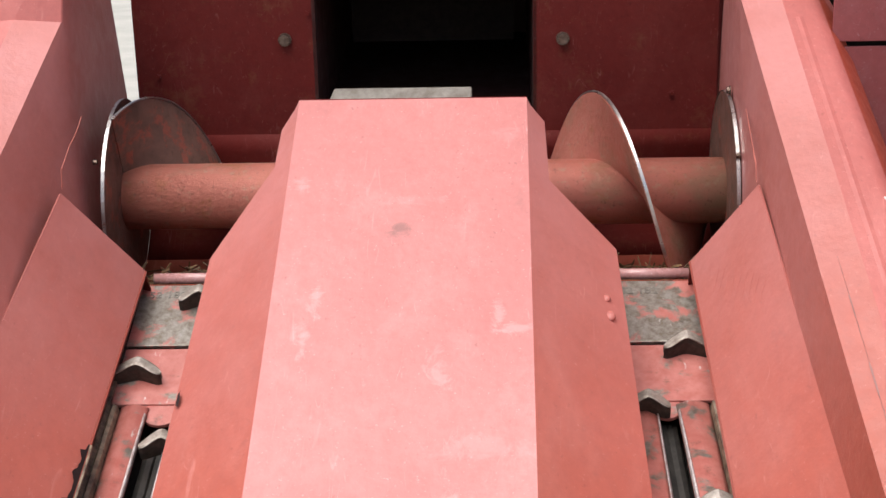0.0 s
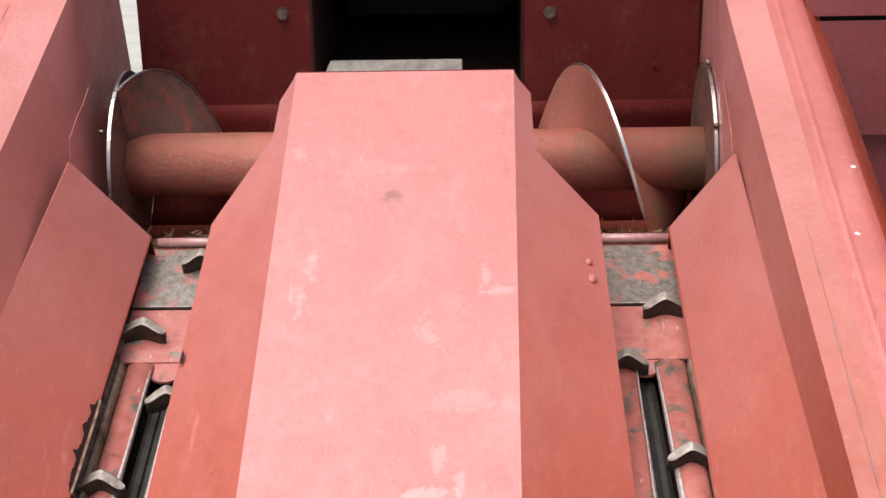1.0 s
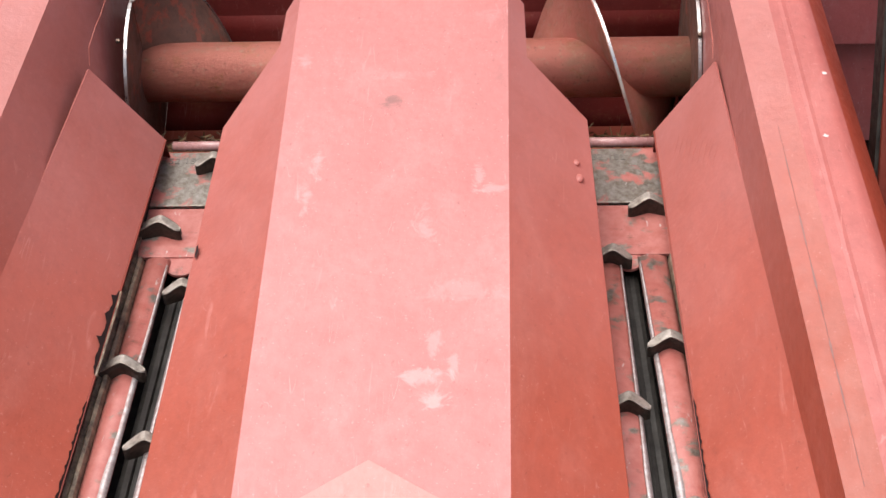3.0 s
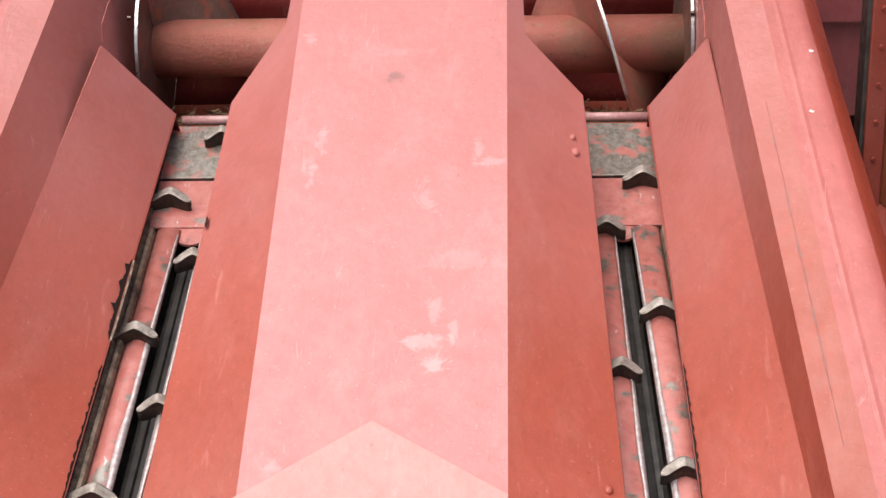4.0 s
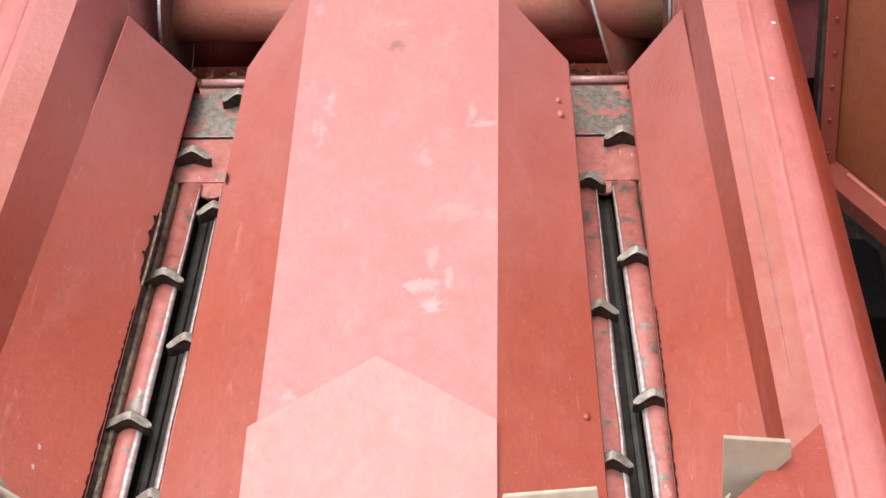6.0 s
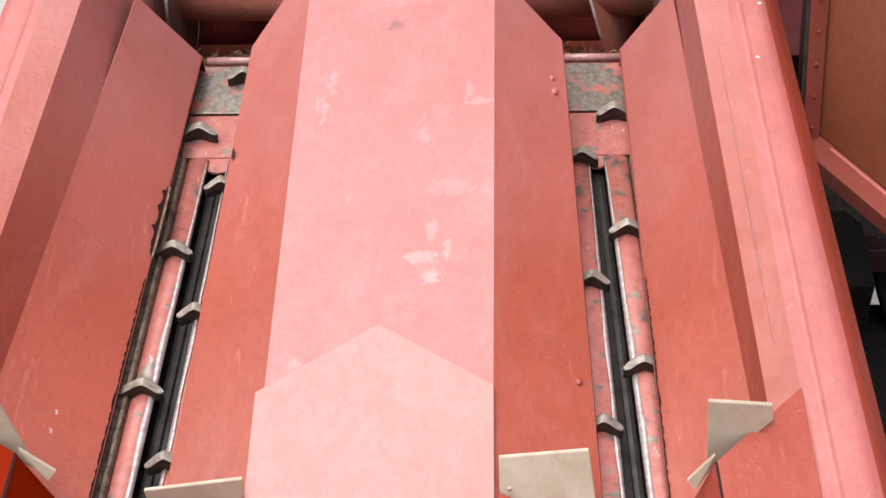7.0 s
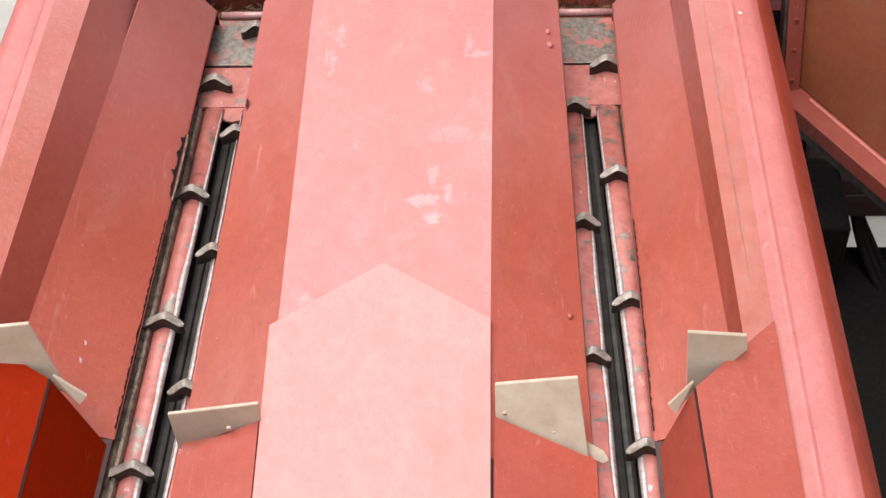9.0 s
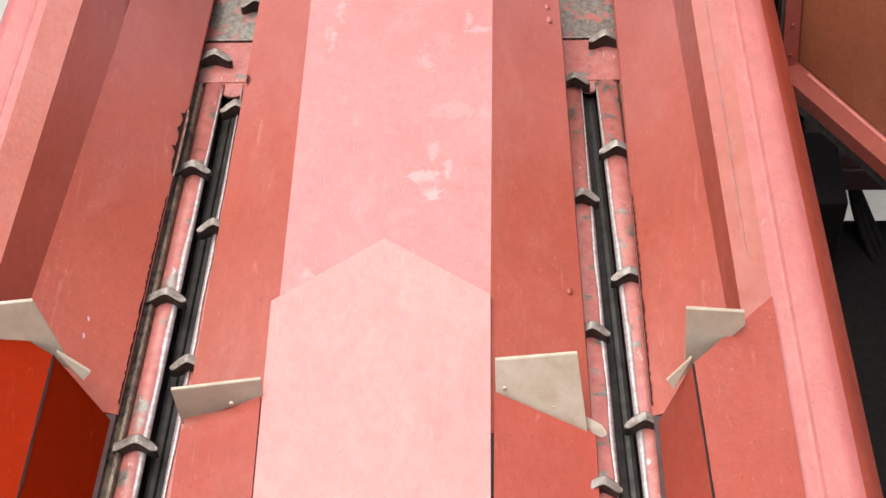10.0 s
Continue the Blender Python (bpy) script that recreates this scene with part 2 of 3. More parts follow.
def fine(strips, k=8, m=8):
    """As skin, with every stretch cut into k by m pieces, so that a twisted sheet bends evenly."""
    rows = []
    for r0, r1 in zip(strips, strips[1:]):
        for j in range(m):
            rows.append([lerp(p, q, j / m) for p, q in zip(r0, r1)])
    rows.append(list(strips[-1]))
    cut = []
    for r0 in rows:
        c0 = []
        for p, q in zip(r0, r0[1:]):
            c0 += [lerp(p, q, i / k) for i in range(k)]
        cut.append(c0 + [r0[-1]])
    return skin(cut)


def flatten(points):
    """The points moved into the plane of the first two and the last."""
    a, b2, c0 = Vector(points[0]), Vector(points[1]), Vector(points[-1])
    n = (b2 - a).cross(c0 - a).normalized()
    return [Vector(p) - n * (Vector(p) - a).dot(n) for p in points]


def polygon(points):
    bm = bmesh.new()
    bm.faces.new([bm.verts.new(p) for p in points])
    return bm


def prism(points, up):
    """A closed solid: the outline and its copy shifted by up."""
    bm = bmesh.new()
    a = [bm.verts.new(p) for p in points]
    b2 = [bm.verts.new(Vector(p) + Vector(up)) for p in points]
    bm.faces.new(a)
    bm.faces.new(b2[::-1])
    n = len(a)
    for i in range(n):
        bm.faces.new((a[i], a[(i + 1) % n], b2[(i + 1) % n], b2[i]))
    return bm


def box(x0, x1, y0, y1, z0, z1):
    return prism([(x0, y0, z0), (x1, y0, z0), (x1, y1, z0), (x0, y1, z0)], (0, 0, z1 - z0))


def bar(a, b2, r, sides=12, ends=True):
    a, b2 = Vector(a), Vector(b2)
    bm = bmesh.new()
    bmesh.ops.create_cone(bm, cap_ends=ends, segments=sides, radius1=r, radius2=r, depth=(b2 - a).length)
    bmesh.ops.transform(bm, verts=bm.verts, matrix=Matrix.Translation((a + b2) / 2) @ (b2 - a).to_track_quat("Z", "Y").to_matrix().to_4x4())
    return bm


def hexbolt(centre, axis, r, h):
    c0, n = Vector(centre), Vector(axis).normalized()
    bm = bar(c0, c0 + n * h, r, 6)
    more = bar(c0, c0 + n * h * 0.3, r * 1.25, 16)
    me = bpy.data.meshes.new("t")
    more.to_mesh(me)
    more.free()
    bm.from_mesh(me)
    bpy.data.meshes.remove(me)
    return bm


def lerp(a, b2, k):
    return tuple(p + (q - p) * k for p, q in zip(a, b2))


def blotch(centre, u, v, rx, ry, seed, n=18, jag=0.35):
    """An irregular thin patch, a fraction of a millimetre proud, for chips, rubs and scratches with a shape of their own."""
    rnd = random.Random(seed)
    c0, u, v = Vector(centre), Vector(u).normalized(), Vector(v).normalized()
    pts = []
    for i in range(n):
        a = 2 * math.pi * i / n
        k = 1 + jag * (rnd.random() * 2 - 1)
        pts.append(c0 + u * (math.cos(a) * rx * k) + v * (math.sin(a) * ry * k))
    return polygon(pts)


# ---- ground ----
bm = bmesh.new()
bmesh.ops.create_grid(bm, x_segments=40, y_segments=40, size=1)
for v in bm.verts:
    v.co.x *= abs(v.co.x) * 1500 + 4
    v.co.y *= abs(v.co.y) * 1500 + 4
me = bpy.data.meshes.new("ground")
bm.to_mesh(me)
bm.free()
me.materials.append(GROUND)
tagged(new("ground", me), "pale dusty concrete yard", "ground", kind="structure")

# ---- centre hood between the two rows ----
HS = 0.157  # slope of the hood's top against the deck


def hood_z(y):
    return 0.239 + HS * y


HR = [(0.163, 0.110, hood_z(0.11)), (0.162, -1.6, hood_z(-1.6))]
HL = [(-0.179, 0.110, hood_z(0.11)), (-0.208, -1.6, hood_z(-1.6))]
hood = root("row_hood", (0, -0.5, 0.1), "pale-topped red sheet-steel hood between two crop rows", "hood")


def side_low(y, right):
    k = (y + 0.09) / -1.0
    return ((0.290 + 0.038 * k) if right else (-0.303 - 0.040 * k), y, 0.118 + 0.09 * (y + 0.08))


def on_side(y, right, k):
    """A point on a side panel: k = 0 at the top fold, 1 at the lower edge."""
    e = HR if right else HL
    top = lerp(e[0], e[1], (0.11 - y) / 1.71)
    return lerp(top, side_low(y, right), k)


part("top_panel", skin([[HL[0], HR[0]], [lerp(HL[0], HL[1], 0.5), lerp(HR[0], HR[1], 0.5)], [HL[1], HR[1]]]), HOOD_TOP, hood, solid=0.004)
for right in (True, False):
    A = on_side(0.088 if right else 0.077, right, 0.22)
    B = on_side(-0.034 if right else 0.0, right, 0.24)
    e = HR if right else HL
    rows_in = [e[0], lerp(e[0], e[1], 0.03), lerp(e[0], e[1], 0.085), lerp(e[0], e[1], 0.118), *[lerp(e[0], e[1], k) for k in (0.3, 0.45, 0.6, 0.738)]]
    low = [on_side(0.10, right, 0.04), A, B, side_low(-0.085 if right else -0.095, right)]
    low += [side_low(0.11 - 1.71 * k, right) for k in (0.3, 0.45, 0.6, 0.738)]
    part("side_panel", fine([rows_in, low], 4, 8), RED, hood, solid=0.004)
    # turned-down lip along the lower edge
    lip = [Vector(p) + Vector((0.004 if right else -0.004, 0, -0.03)) for p in low[3:]]
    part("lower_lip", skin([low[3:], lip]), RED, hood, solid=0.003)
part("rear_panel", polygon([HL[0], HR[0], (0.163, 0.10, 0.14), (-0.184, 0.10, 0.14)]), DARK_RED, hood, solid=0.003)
# weld beads and rivets on the side panels
for k, (y, s, right, r) in enumerate(((-0.205, 0.80, True, 0.006), (-0.237, 0.82, True, 0.0075), (-0.86, 0.86, True, 0.0065))):
    bm = bmesh.new()
    bmesh.ops.create_uvsphere(bm, u_segments=10, v_segments=6, radius=r)
    bmesh.ops.scale(bm, verts=bm.verts, vec=(1, 1.3, 0.7))
    bmesh.ops.translate(bm, verts=bm.verts, vec=on_side(y, right, s))
    part("weld_bead", bm, RED, hood, smooth=True)

part("torn_notch", blotch(Vector(on_side(-0.375, False, 0.93)) + Vector((-0.003, 0, 0.004)), (0.6, 0.2, 0.6), (0, 1, 0.1), 0.004, 0.014, 77), RAWEDGE, hood)

# ---- centre snout that overlaps the hood's front, with two upright tab plates ----
snout = root("row_snout", (0, -1.4, 0.0), "pale-topped pink-red snout cover with a pointed rear edge", "snout")


def snout_top(x, y):
    return (x, y, hood_z(y) + 0.009)


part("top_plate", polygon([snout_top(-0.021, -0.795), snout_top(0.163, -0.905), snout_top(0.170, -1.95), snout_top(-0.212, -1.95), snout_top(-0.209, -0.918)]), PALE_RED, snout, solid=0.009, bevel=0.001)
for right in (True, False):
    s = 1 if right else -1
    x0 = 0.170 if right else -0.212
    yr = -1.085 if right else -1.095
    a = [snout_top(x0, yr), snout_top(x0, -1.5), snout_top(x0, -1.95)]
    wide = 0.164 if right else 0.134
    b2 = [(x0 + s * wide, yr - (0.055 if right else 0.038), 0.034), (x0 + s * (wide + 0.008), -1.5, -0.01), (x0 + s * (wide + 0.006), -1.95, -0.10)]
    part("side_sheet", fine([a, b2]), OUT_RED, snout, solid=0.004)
    c2 = [Vector(p) + Vector((s * 0.012, -0.01, -0.10)) for p in b2]
    part("inner_skirt", skin([b2, c2]), OUT_RED, snout, solid=0.004)
    if right:
        pts = [(0.171, -1.05, 0.115), (0.304, -1.05, 0.134), (0.324, -1.112, 0.012), (0.172, -1.083, 0.072)]
    else:
        pts = [(-0.208, -1.088, 0.114), (-0.358, -1.094, 0.092), (-0.350, -1.140, 0.016), (-0.208, -1.094, 0.078)]
    top = lerp(pts[0], pts[1], 0.5)
    tab = part("tab_plate", prism(flatten([pts[0], pts[1], pts[2], pts[3]]), (0, 0.005, 0.002)), PLATE, snout, "bare beige steel tab plate", bevel=0.0015)
    if right:
        part("tab_foot", prism([(0.318, -1.108, 0.034), (0.345, -1.128, 0.036), (0.352, -1.138, 0.030), (0.344, -1.138, 0.024), (0.318, -1.122, 0.022)], (0, 0.004, 0.003)), PLATE, snout)
    for k in ((0.1, 0.62, 0.86) if right else (0.35,)):
        p = lerp(pts[3], pts[2], k)
        part("tab_rivet", bar((p[0], p[1] - 0.003, p[2] + 0.022), (p[0], p[1] + 0.002, p[2] + 0.022), 0.004, 10), PLATE, snout)

# ---- side dividers ----
# profile lines, from the inner lower edge over the wall to the outer edge: (rear point, front point)
RIGHT = {"P0": ((0.407, -0.030, 0.050), (0.432, -1.22, 0.028)), "P1": ((0.492, -0.044, 0.201), (0.560, -1.03, 0.102)),
         "P2": ((0.497, 0.200, 0.329), (0.567, -1.03, 0.176)), "P3": ((0.508, 0.200, 0.335), (0.590, -1.03, 0.196)),
         "P4": ((0.606, 0.200, 0.340), (0.676, -1.03, 0.197)), "P5": ((0.652, 0.20, 0.283), (0.749, -1.122, 0.113))}
LEFT = {"P0": ((-0.419, -0.038, 0.049), (-0.463, -1.22, 0.028)), "P1": ((-0.519, -0.044, 0.201), (-0.630, -1.03, 0.102)),
        "P2": ((-0.555, 0.231, 0.328), (-0.664, -1.03, 0.176)), "P3": ((-0.562, 0.231, 0.345), (-0.690, -1.03, 0.196)),
        "P4": ((-0.690, 0.200, 0.345), (-0.810, -1.03, 0.197)), "P5": ((-0.76, 0.100, 0.165), (-0.90, -1.06, 0.023))}


def along(line, y):
    (a, b2) = line
    return lerp(a, b2, (y - a[1]) / (b2[1] - a[1]))


for key in ("P2", "P3", "P4", "P5"):
    RIGHT[key] = (along(RIGHT[key], 0.265), RIGHT[key][1])
RIGHT["P4"] = (Vector(RIGHT["P4"][0]) + Vector((0.006, 0, 0)), Vector(RIGHT["P4"][1]) + Vector((0.026, 0, -0.004)))
for P in (RIGHT, LEFT):
    P["P3"] = tuple(Vector(lerp(P["P2"][i], P["P4"][i], k)) + Vector((0, 0, 0.006)) for i, k in ((0, 0.5), (1, 0.36)))


def rounded(P, y):
    """The top and outer skin's section at y: flat top, turned over in a soft bend to the outer edge."""
    a, b2, c0 = (Vector(along(P[k], y)) for k in ("P3", "P4", "P5"))
    u, v = b2.lerp(a, 0.30), b2.lerp(c0, 0.55)
    bend = [u.lerp(b2, t).lerp(b2.lerp(v, t), t) for t in (0, 0.17, 0.33, 0.5, 0.67, 0.83, 1)]
    return [a, a.lerp(u, 0.5), *bend, v.lerp(c0, 0.5), c0]


def divider(P, s):
    """One end divider: sloped inner panel, upright wall, top and outer skin; s = 1 with the top to the right."""
    side = "beside the open frame" if s > 0 else "at the outer row"
    d = root("row_divider", (s * 0.55, -0.5, 0.1), "long folded red sheet-steel divider " + side, "divider", "row dividers")
    ys = [-0.3, -0.6, -0.9, -1.10]
    panel = fine([[P["P0"][0], *[along(P["P0"], y) for y in ys]], [P["P1"][0], *[along(P["P1"], y) for y in ys]]])
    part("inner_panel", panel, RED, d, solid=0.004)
    lip = [Vector(p) + Vector((s * 0.012, 0, -0.035)) for p in [P["P0"][0], *[along(P["P0"], y) for y in ys]]]
    part("lower_lip", skin([[P["P0"][0], *[along(P["P0"], y) for y in ys]], lip]), BRICK, d, solid=0.003)
    edge = [along(P["P0"], y) for y in (-1.10, -1.3, -1.6)]
    part("lower_strip", skin([edge, [Vector(p) + Vector((s * 0.022, 0, 0.004)) for p in edge]]), BLACKRED, d, solid=0.003)
    # wall: tall behind, running back beside the auger, narrow in front
    p1, p2 = P["P1"], P["P2"]
    back = 0.40
    xb = along(p1, 0.0)[0] + s * 0.006
    out = 0.030 if s < 0 else 0.012
    top = [(xb + s * out, back + 0.12, 0.42), (p2[0][0], p2[0][1] + 0.1, 0.44), p2[0], *[along(p2, y) for y in (-0.3, -0.6, -0.9, -1.25)]]
    bot = [(xb + s * 0.006, back, -0.20), (xb, 0.15, -0.20), (p1[0][0], -0.02, 0.10), *[along(p1, y) for y in (-0.3, -0.6, -0.9, -1.25)]]
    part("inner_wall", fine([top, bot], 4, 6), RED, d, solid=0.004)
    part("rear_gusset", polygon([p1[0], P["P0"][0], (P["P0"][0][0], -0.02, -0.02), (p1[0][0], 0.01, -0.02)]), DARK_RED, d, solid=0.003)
    cuts = (P["P2"][0][1], -0.3, -0.6, -0.9, -1.25, -1.95)
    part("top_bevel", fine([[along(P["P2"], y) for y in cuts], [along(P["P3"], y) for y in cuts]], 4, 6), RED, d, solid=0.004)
    ends = [P["P3"][0][1] + (-1.95 - P["P3"][0][1]) * i / 14 for i in range(15)]
    # pale top, redder outer bend: how each faces the sky is in its paint
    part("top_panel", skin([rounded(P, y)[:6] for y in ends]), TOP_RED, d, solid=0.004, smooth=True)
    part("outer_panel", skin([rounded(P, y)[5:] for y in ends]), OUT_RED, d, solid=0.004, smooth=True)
    low = [along(P["P5"], y) for y in (0.2, -0.3, -0.6, -0.9, -1.25, -1.95)]
    part("outer_skirt", fine([low, [Vector(p) + Vector((s * 0.004, 0, -0.20)) for p in low]], 4, 4), OUT_RED, d, solid=0.004)
    a, b2 = P["P4"][0], P["P5"][0]
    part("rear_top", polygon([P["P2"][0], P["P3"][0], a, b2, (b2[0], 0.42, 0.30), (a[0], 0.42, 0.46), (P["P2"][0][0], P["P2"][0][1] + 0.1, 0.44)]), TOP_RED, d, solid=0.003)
    fold = [along((lerp(P["P3"][0], P["P4"][0], 0.3), lerp(P["P3"][1], P["P4"][1], 0.3)), y) for y in (0.19, -0.3, -0.6, -0.9, -1.25, -1.95)]
    ridge = skin([[Vector(p) + Vector((-0.006, 0, 0.0005)) for p in fold], [Vector(p) + Vector((0, 0, 0.0016)) for p in fold], [Vector(p) + Vector((0.006, 0, 0.0005)) for p in fold]])
    part("pressed_ridge", ridge, TOP_RED, d)
    return d


right_div = divider(RIGHT, 1)
left_div = divider(LEFT, -1)


def divider_snout(P, s, material, label):
    """The front cover that slips over a divider, with its tab plate."""
    d = root("divider_snout", (s * 0.55, -1.4, 0.0), label, "snout", "divider snouts")
    q0 = tuple(Vector(along(P["P0"], y)) + Vector((s * 0.007, 0, 0.0)) for y in (-1.112, -1.95))
    q1 = ((0.479, -1.108, 0.187), (0.536, -1.95, 0.10)) if s > 0 else ((-0.528, -1.094, 0.188), (-0.575, -1.95, 0.10))
    q3 = (along(P["P3"], -0.985), along(P["P3"], -1.95))
    q3 = tuple(Vector(p) + Vector((0, 0, 0.008)) for p in q3)
    part("inner_sheet", fine([[q0[0], lerp(*q0, 0.5), q0[1]], [q1[0], lerp(*q1, 0.5), q1[1]]]), material, d, solid=0.004)
    part("skirt", skin([[q0[0], q0[1]], [Vector(q0[0]) + Vector((s * 0.01, 0, -0.10)), Vector(q0[1]) + Vector((s * 0.01, 0, -0.10))]]), material, d, solid=0.004)
    part("upper_sheet", fine([[q1[0], lerp(*q1, 0.5), q1[1]], [q3[0], lerp(*q3, 0.5), q3[1]]]), material, d, solid=0.004)
    # dark weld seam along the fold
    a, b2 = Vector(q1[0]), Vector(q1[1])
    rnd = random.Random(5)
    rows = [[], []]
    for i in range(40):
        p = a.lerp(b2, i / 39)
        w = (0.0006 + 0.0012 * rnd.random()) * (0.8 if s > 0 else 1.1)
        rows[0].append(p + Vector((-s * w, 0, 0.0)))
        rows[1].append(p + Vector((s * w, 0, 0.002)))
    part("weld_seam", skin(rows), RAWEDGE, d, solid=0.003)
    if s > 0:
        pts = [(0.469, -1.045, 0.245), (0.560, -1.045, 0.236), (0.562, -1.02, 0.202), (0.474, -1.085, 0.120)]
    else:
        pts = [(-0.553, -1.047, 0.268), (-0.640, -1.047, 0.255), (-0.668, -1.0, 0.165), (-0.510, -1.085, 0.138)]
    part("tab_plate", prism(flatten(pts[:4]), (0, 0.005, 0.002)), PLATE, d, "bare beige steel tab plate", bevel=0.001)
    f0, f1 = ((0.478, -1.100, 0.192), (0.441, -1.117, 0.154)) if s > 0 else ((-0.524, -1.090, 0.192), (-0.475, -1.104, 0.156))
    part("tab_foot", prism([f0, f1, (f1[0] + s * 0.012, f1[1] - 0.007, f1[2] - 0.012), (f0[0] + s * 0.004, f0[1], f0[2] - 0.012)], (0, 0.005, 0)), PLATE, d)
    return d


divider_snout(RIGHT, 1, OUT_RED, "red snout cover over the divider beside the open frame")
divider_snout(LEFT, -1, FRESH_RED, "bright orange-red snout cover with dark weld seam")

# marks on the right divider
top_n = Vector((0, 1, 0.12))
for k, (t0, y, rx, ry) in enumerate(((0.84, -0.20, 0.013, 0.006), (0.58, -0.535, 0.008, 0.008), (0.70, -0.33, 0.005, 0.004))):
    p = Vector(lerp(along(RIGHT["P2"], y), along(RIGHT["P4"], y), t0)) + Vector((0, 0, 0.0042 if t0 < 0.8 else 0.001))
    part("paint_chip", blotch(p, (1, 0, 0), top_n, rx * 0.7, ry * 0.7, k, 18, 0.4), CHIP, right_div)
rnd = random.Random(4)
rows = [[], []]
for i in range(50):
    y = -0.30 - 0.6 * i / 49
    p = Vector(lerp(along(RIGHT["P2"], y), along(RIGHT["P3"], y), 0.45)) + Vector((0.001, 0, 0.0012))
    w = 0.0001 + 0.0020 * rnd.random() ** 3 * (1 - abs(i - 25) / 40)
    rows[0].append(p + Vector((-w, 0, 0)))
    rows[1].append(p + Vector((w, 0, 0.0006)))
part("worn_edge", skin(rows), SCRATCH, right_div)
for P, d, s in ((RIGHT, right_div, 1), (LEFT, left_div, -1)):
    x = P["P1"][0][0] - s * 0.002
    pts = [(0.114, 0.229), (0.07, 0.227), (0.03, 0.232), (-0.024, 0.230), (-0.038, 0.205)] if s < 0 else [(0.10, 0.234), (0.06, 0.23), (0.03, 0.225), (-0.02, 0.221), (-0.042, 0.205)]
    part("weld_line", skin([[(x, y - 0.001, z) for y, z in pts], [(x, y + 0.0012, z + 0.0012) for y, z in pts]]), SCUFF, d, solid=0.001)
    for y, z, r in (((0.246, 0.176, 0.006), (0.108, 0.146, 0.004)) if s > 0 else ((0.128, 0.135, 0.004), (0.186, 0.08, 0.004))):
        part("wall_bolt", hexbolt((x, y, z), (-s, 0, 0), r, 0.006), BOLT, d)
for P, d, s in ((RIGHT, right_div, 1), (LEFT, left_div, -1)):
    rnd = random.Random(31)
    e0, e1 = [], []
    for i in range(90):
        p = Vector(along(P["P0"], -0.62 - 0.46 * i / 89))
        w = 0.0005 + 0.0022 * rnd.random()
        e0.append(p + Vector((-s * 0.003, 0, -0.004)))
        e1.append(p + Vector((s * w - s * 0.0012, 0, w * 1.5 + 0.001)))
    part("chipped_edge", skin([e0, e1]), RAWEDGE, d, "black chipped sheet edge")


def streak(parent, pts, w, material):
    """A thin scuff that follows the points, tapering to its ends."""
    n = len(pts)
    e0, e1 = [], []
    for i, p in enumerate(pts):
        d0 = (Vector(pts[min(i + 1, n - 1)]) - Vector(pts[max(i - 1, 0)])).normalized()
        k = w * (0.25 + math.sin(math.pi * i / (n - 1)))
        q = d0.cross(Vector((0, 0, 1))).normalized() * k
        e0.append(Vector(p) - q)
        e1.append(Vector(p) + q)
    part("scuff", skin([e0, e1]), material, parent)


def inner_pt(P, y, k, lift=0.0012):
    a, b2 = Vector(along(P["P0"], y)), Vector(along(P["P1"], y))
    n = Vector((-(b2 - a).z, 0, (b2 - a).x)).normalized()
    if n.z < 0:
        n = -n
    return a.lerp(b2, k) + n * lift


rnd = random.Random(17)
for i in range(9):
    k0, y0 = 0.35 + 0.06 * i, -0.10 - 0.012 * i
    streak(right_div, [inner_pt(RIGHT, y0 - 0.012 * j - 0.05 * rnd.random() * 0.1, k0 - 0.05 * j) for j in range(4)], 0.0003, SCUFF)
for x, y, r0 in ((-0.545, -0.93, 0.0045), (-0.548, -0.965, 0.005)):
    k0 = 0.45
    part("paint_chip", blotch(inner_pt(LEFT, y, k0, 0.0014), (-0.55, 0, 0.83), (0, 1, 0), r0 * 0.8, r0 * 1.2, 8, 16, 0.5), CHIP, left_div)
# torn lower edge of the left divider: a strip bent up, with scorched paint beside it
rnd = random.Random(9)
scorch, flap, crest = [[], []], [], []
for i in range(30):
    k = i / 29
    p = Vector(along(LEFT["P0"], -0.40 - 0.17 * k))
    n = Vector((0.83, 0, 0.55))
    w = (0.006 + 0.013 * rnd.random() * (0.5 + 0.5 * math.sin(i * 0.8))) * min(1, 6 * k + 0.2, 6 * (1 - k) + 0.2)
    scorch[0].append(p + n * 0.0012)
    scorch[1].append(p + n * 0.0012 + Vector((-0.55, 0, 0.83)) * w)
    rise = 0.012 * min(1, 5 * k, 8 * (1 - k)) + 0.001 * rnd.random()
    flap.append(p + Vector((0.002, 0, -0.004)))
    crest.append(p + Vector((rise * 0.5 + 0.001, 0, rise)))
part("scorched_paint", skin(scorch), RAWEDGE, left_div, "black scorched paint with a ragged outline")
part("bent_strip", skin([flap, crest]), GREASE, left_div, "bent-up rusty steel strip", solid=0.003)

# worn lip paint, with the lip's white-mauve highlight mixed into the pale base
DECK_LIP = paint("highlit_lip_paint", (0.52, 0.27, 0.26), (0.66, 0.58, 0.58), gloss=0.2, wear=0.9, spec=0.7)


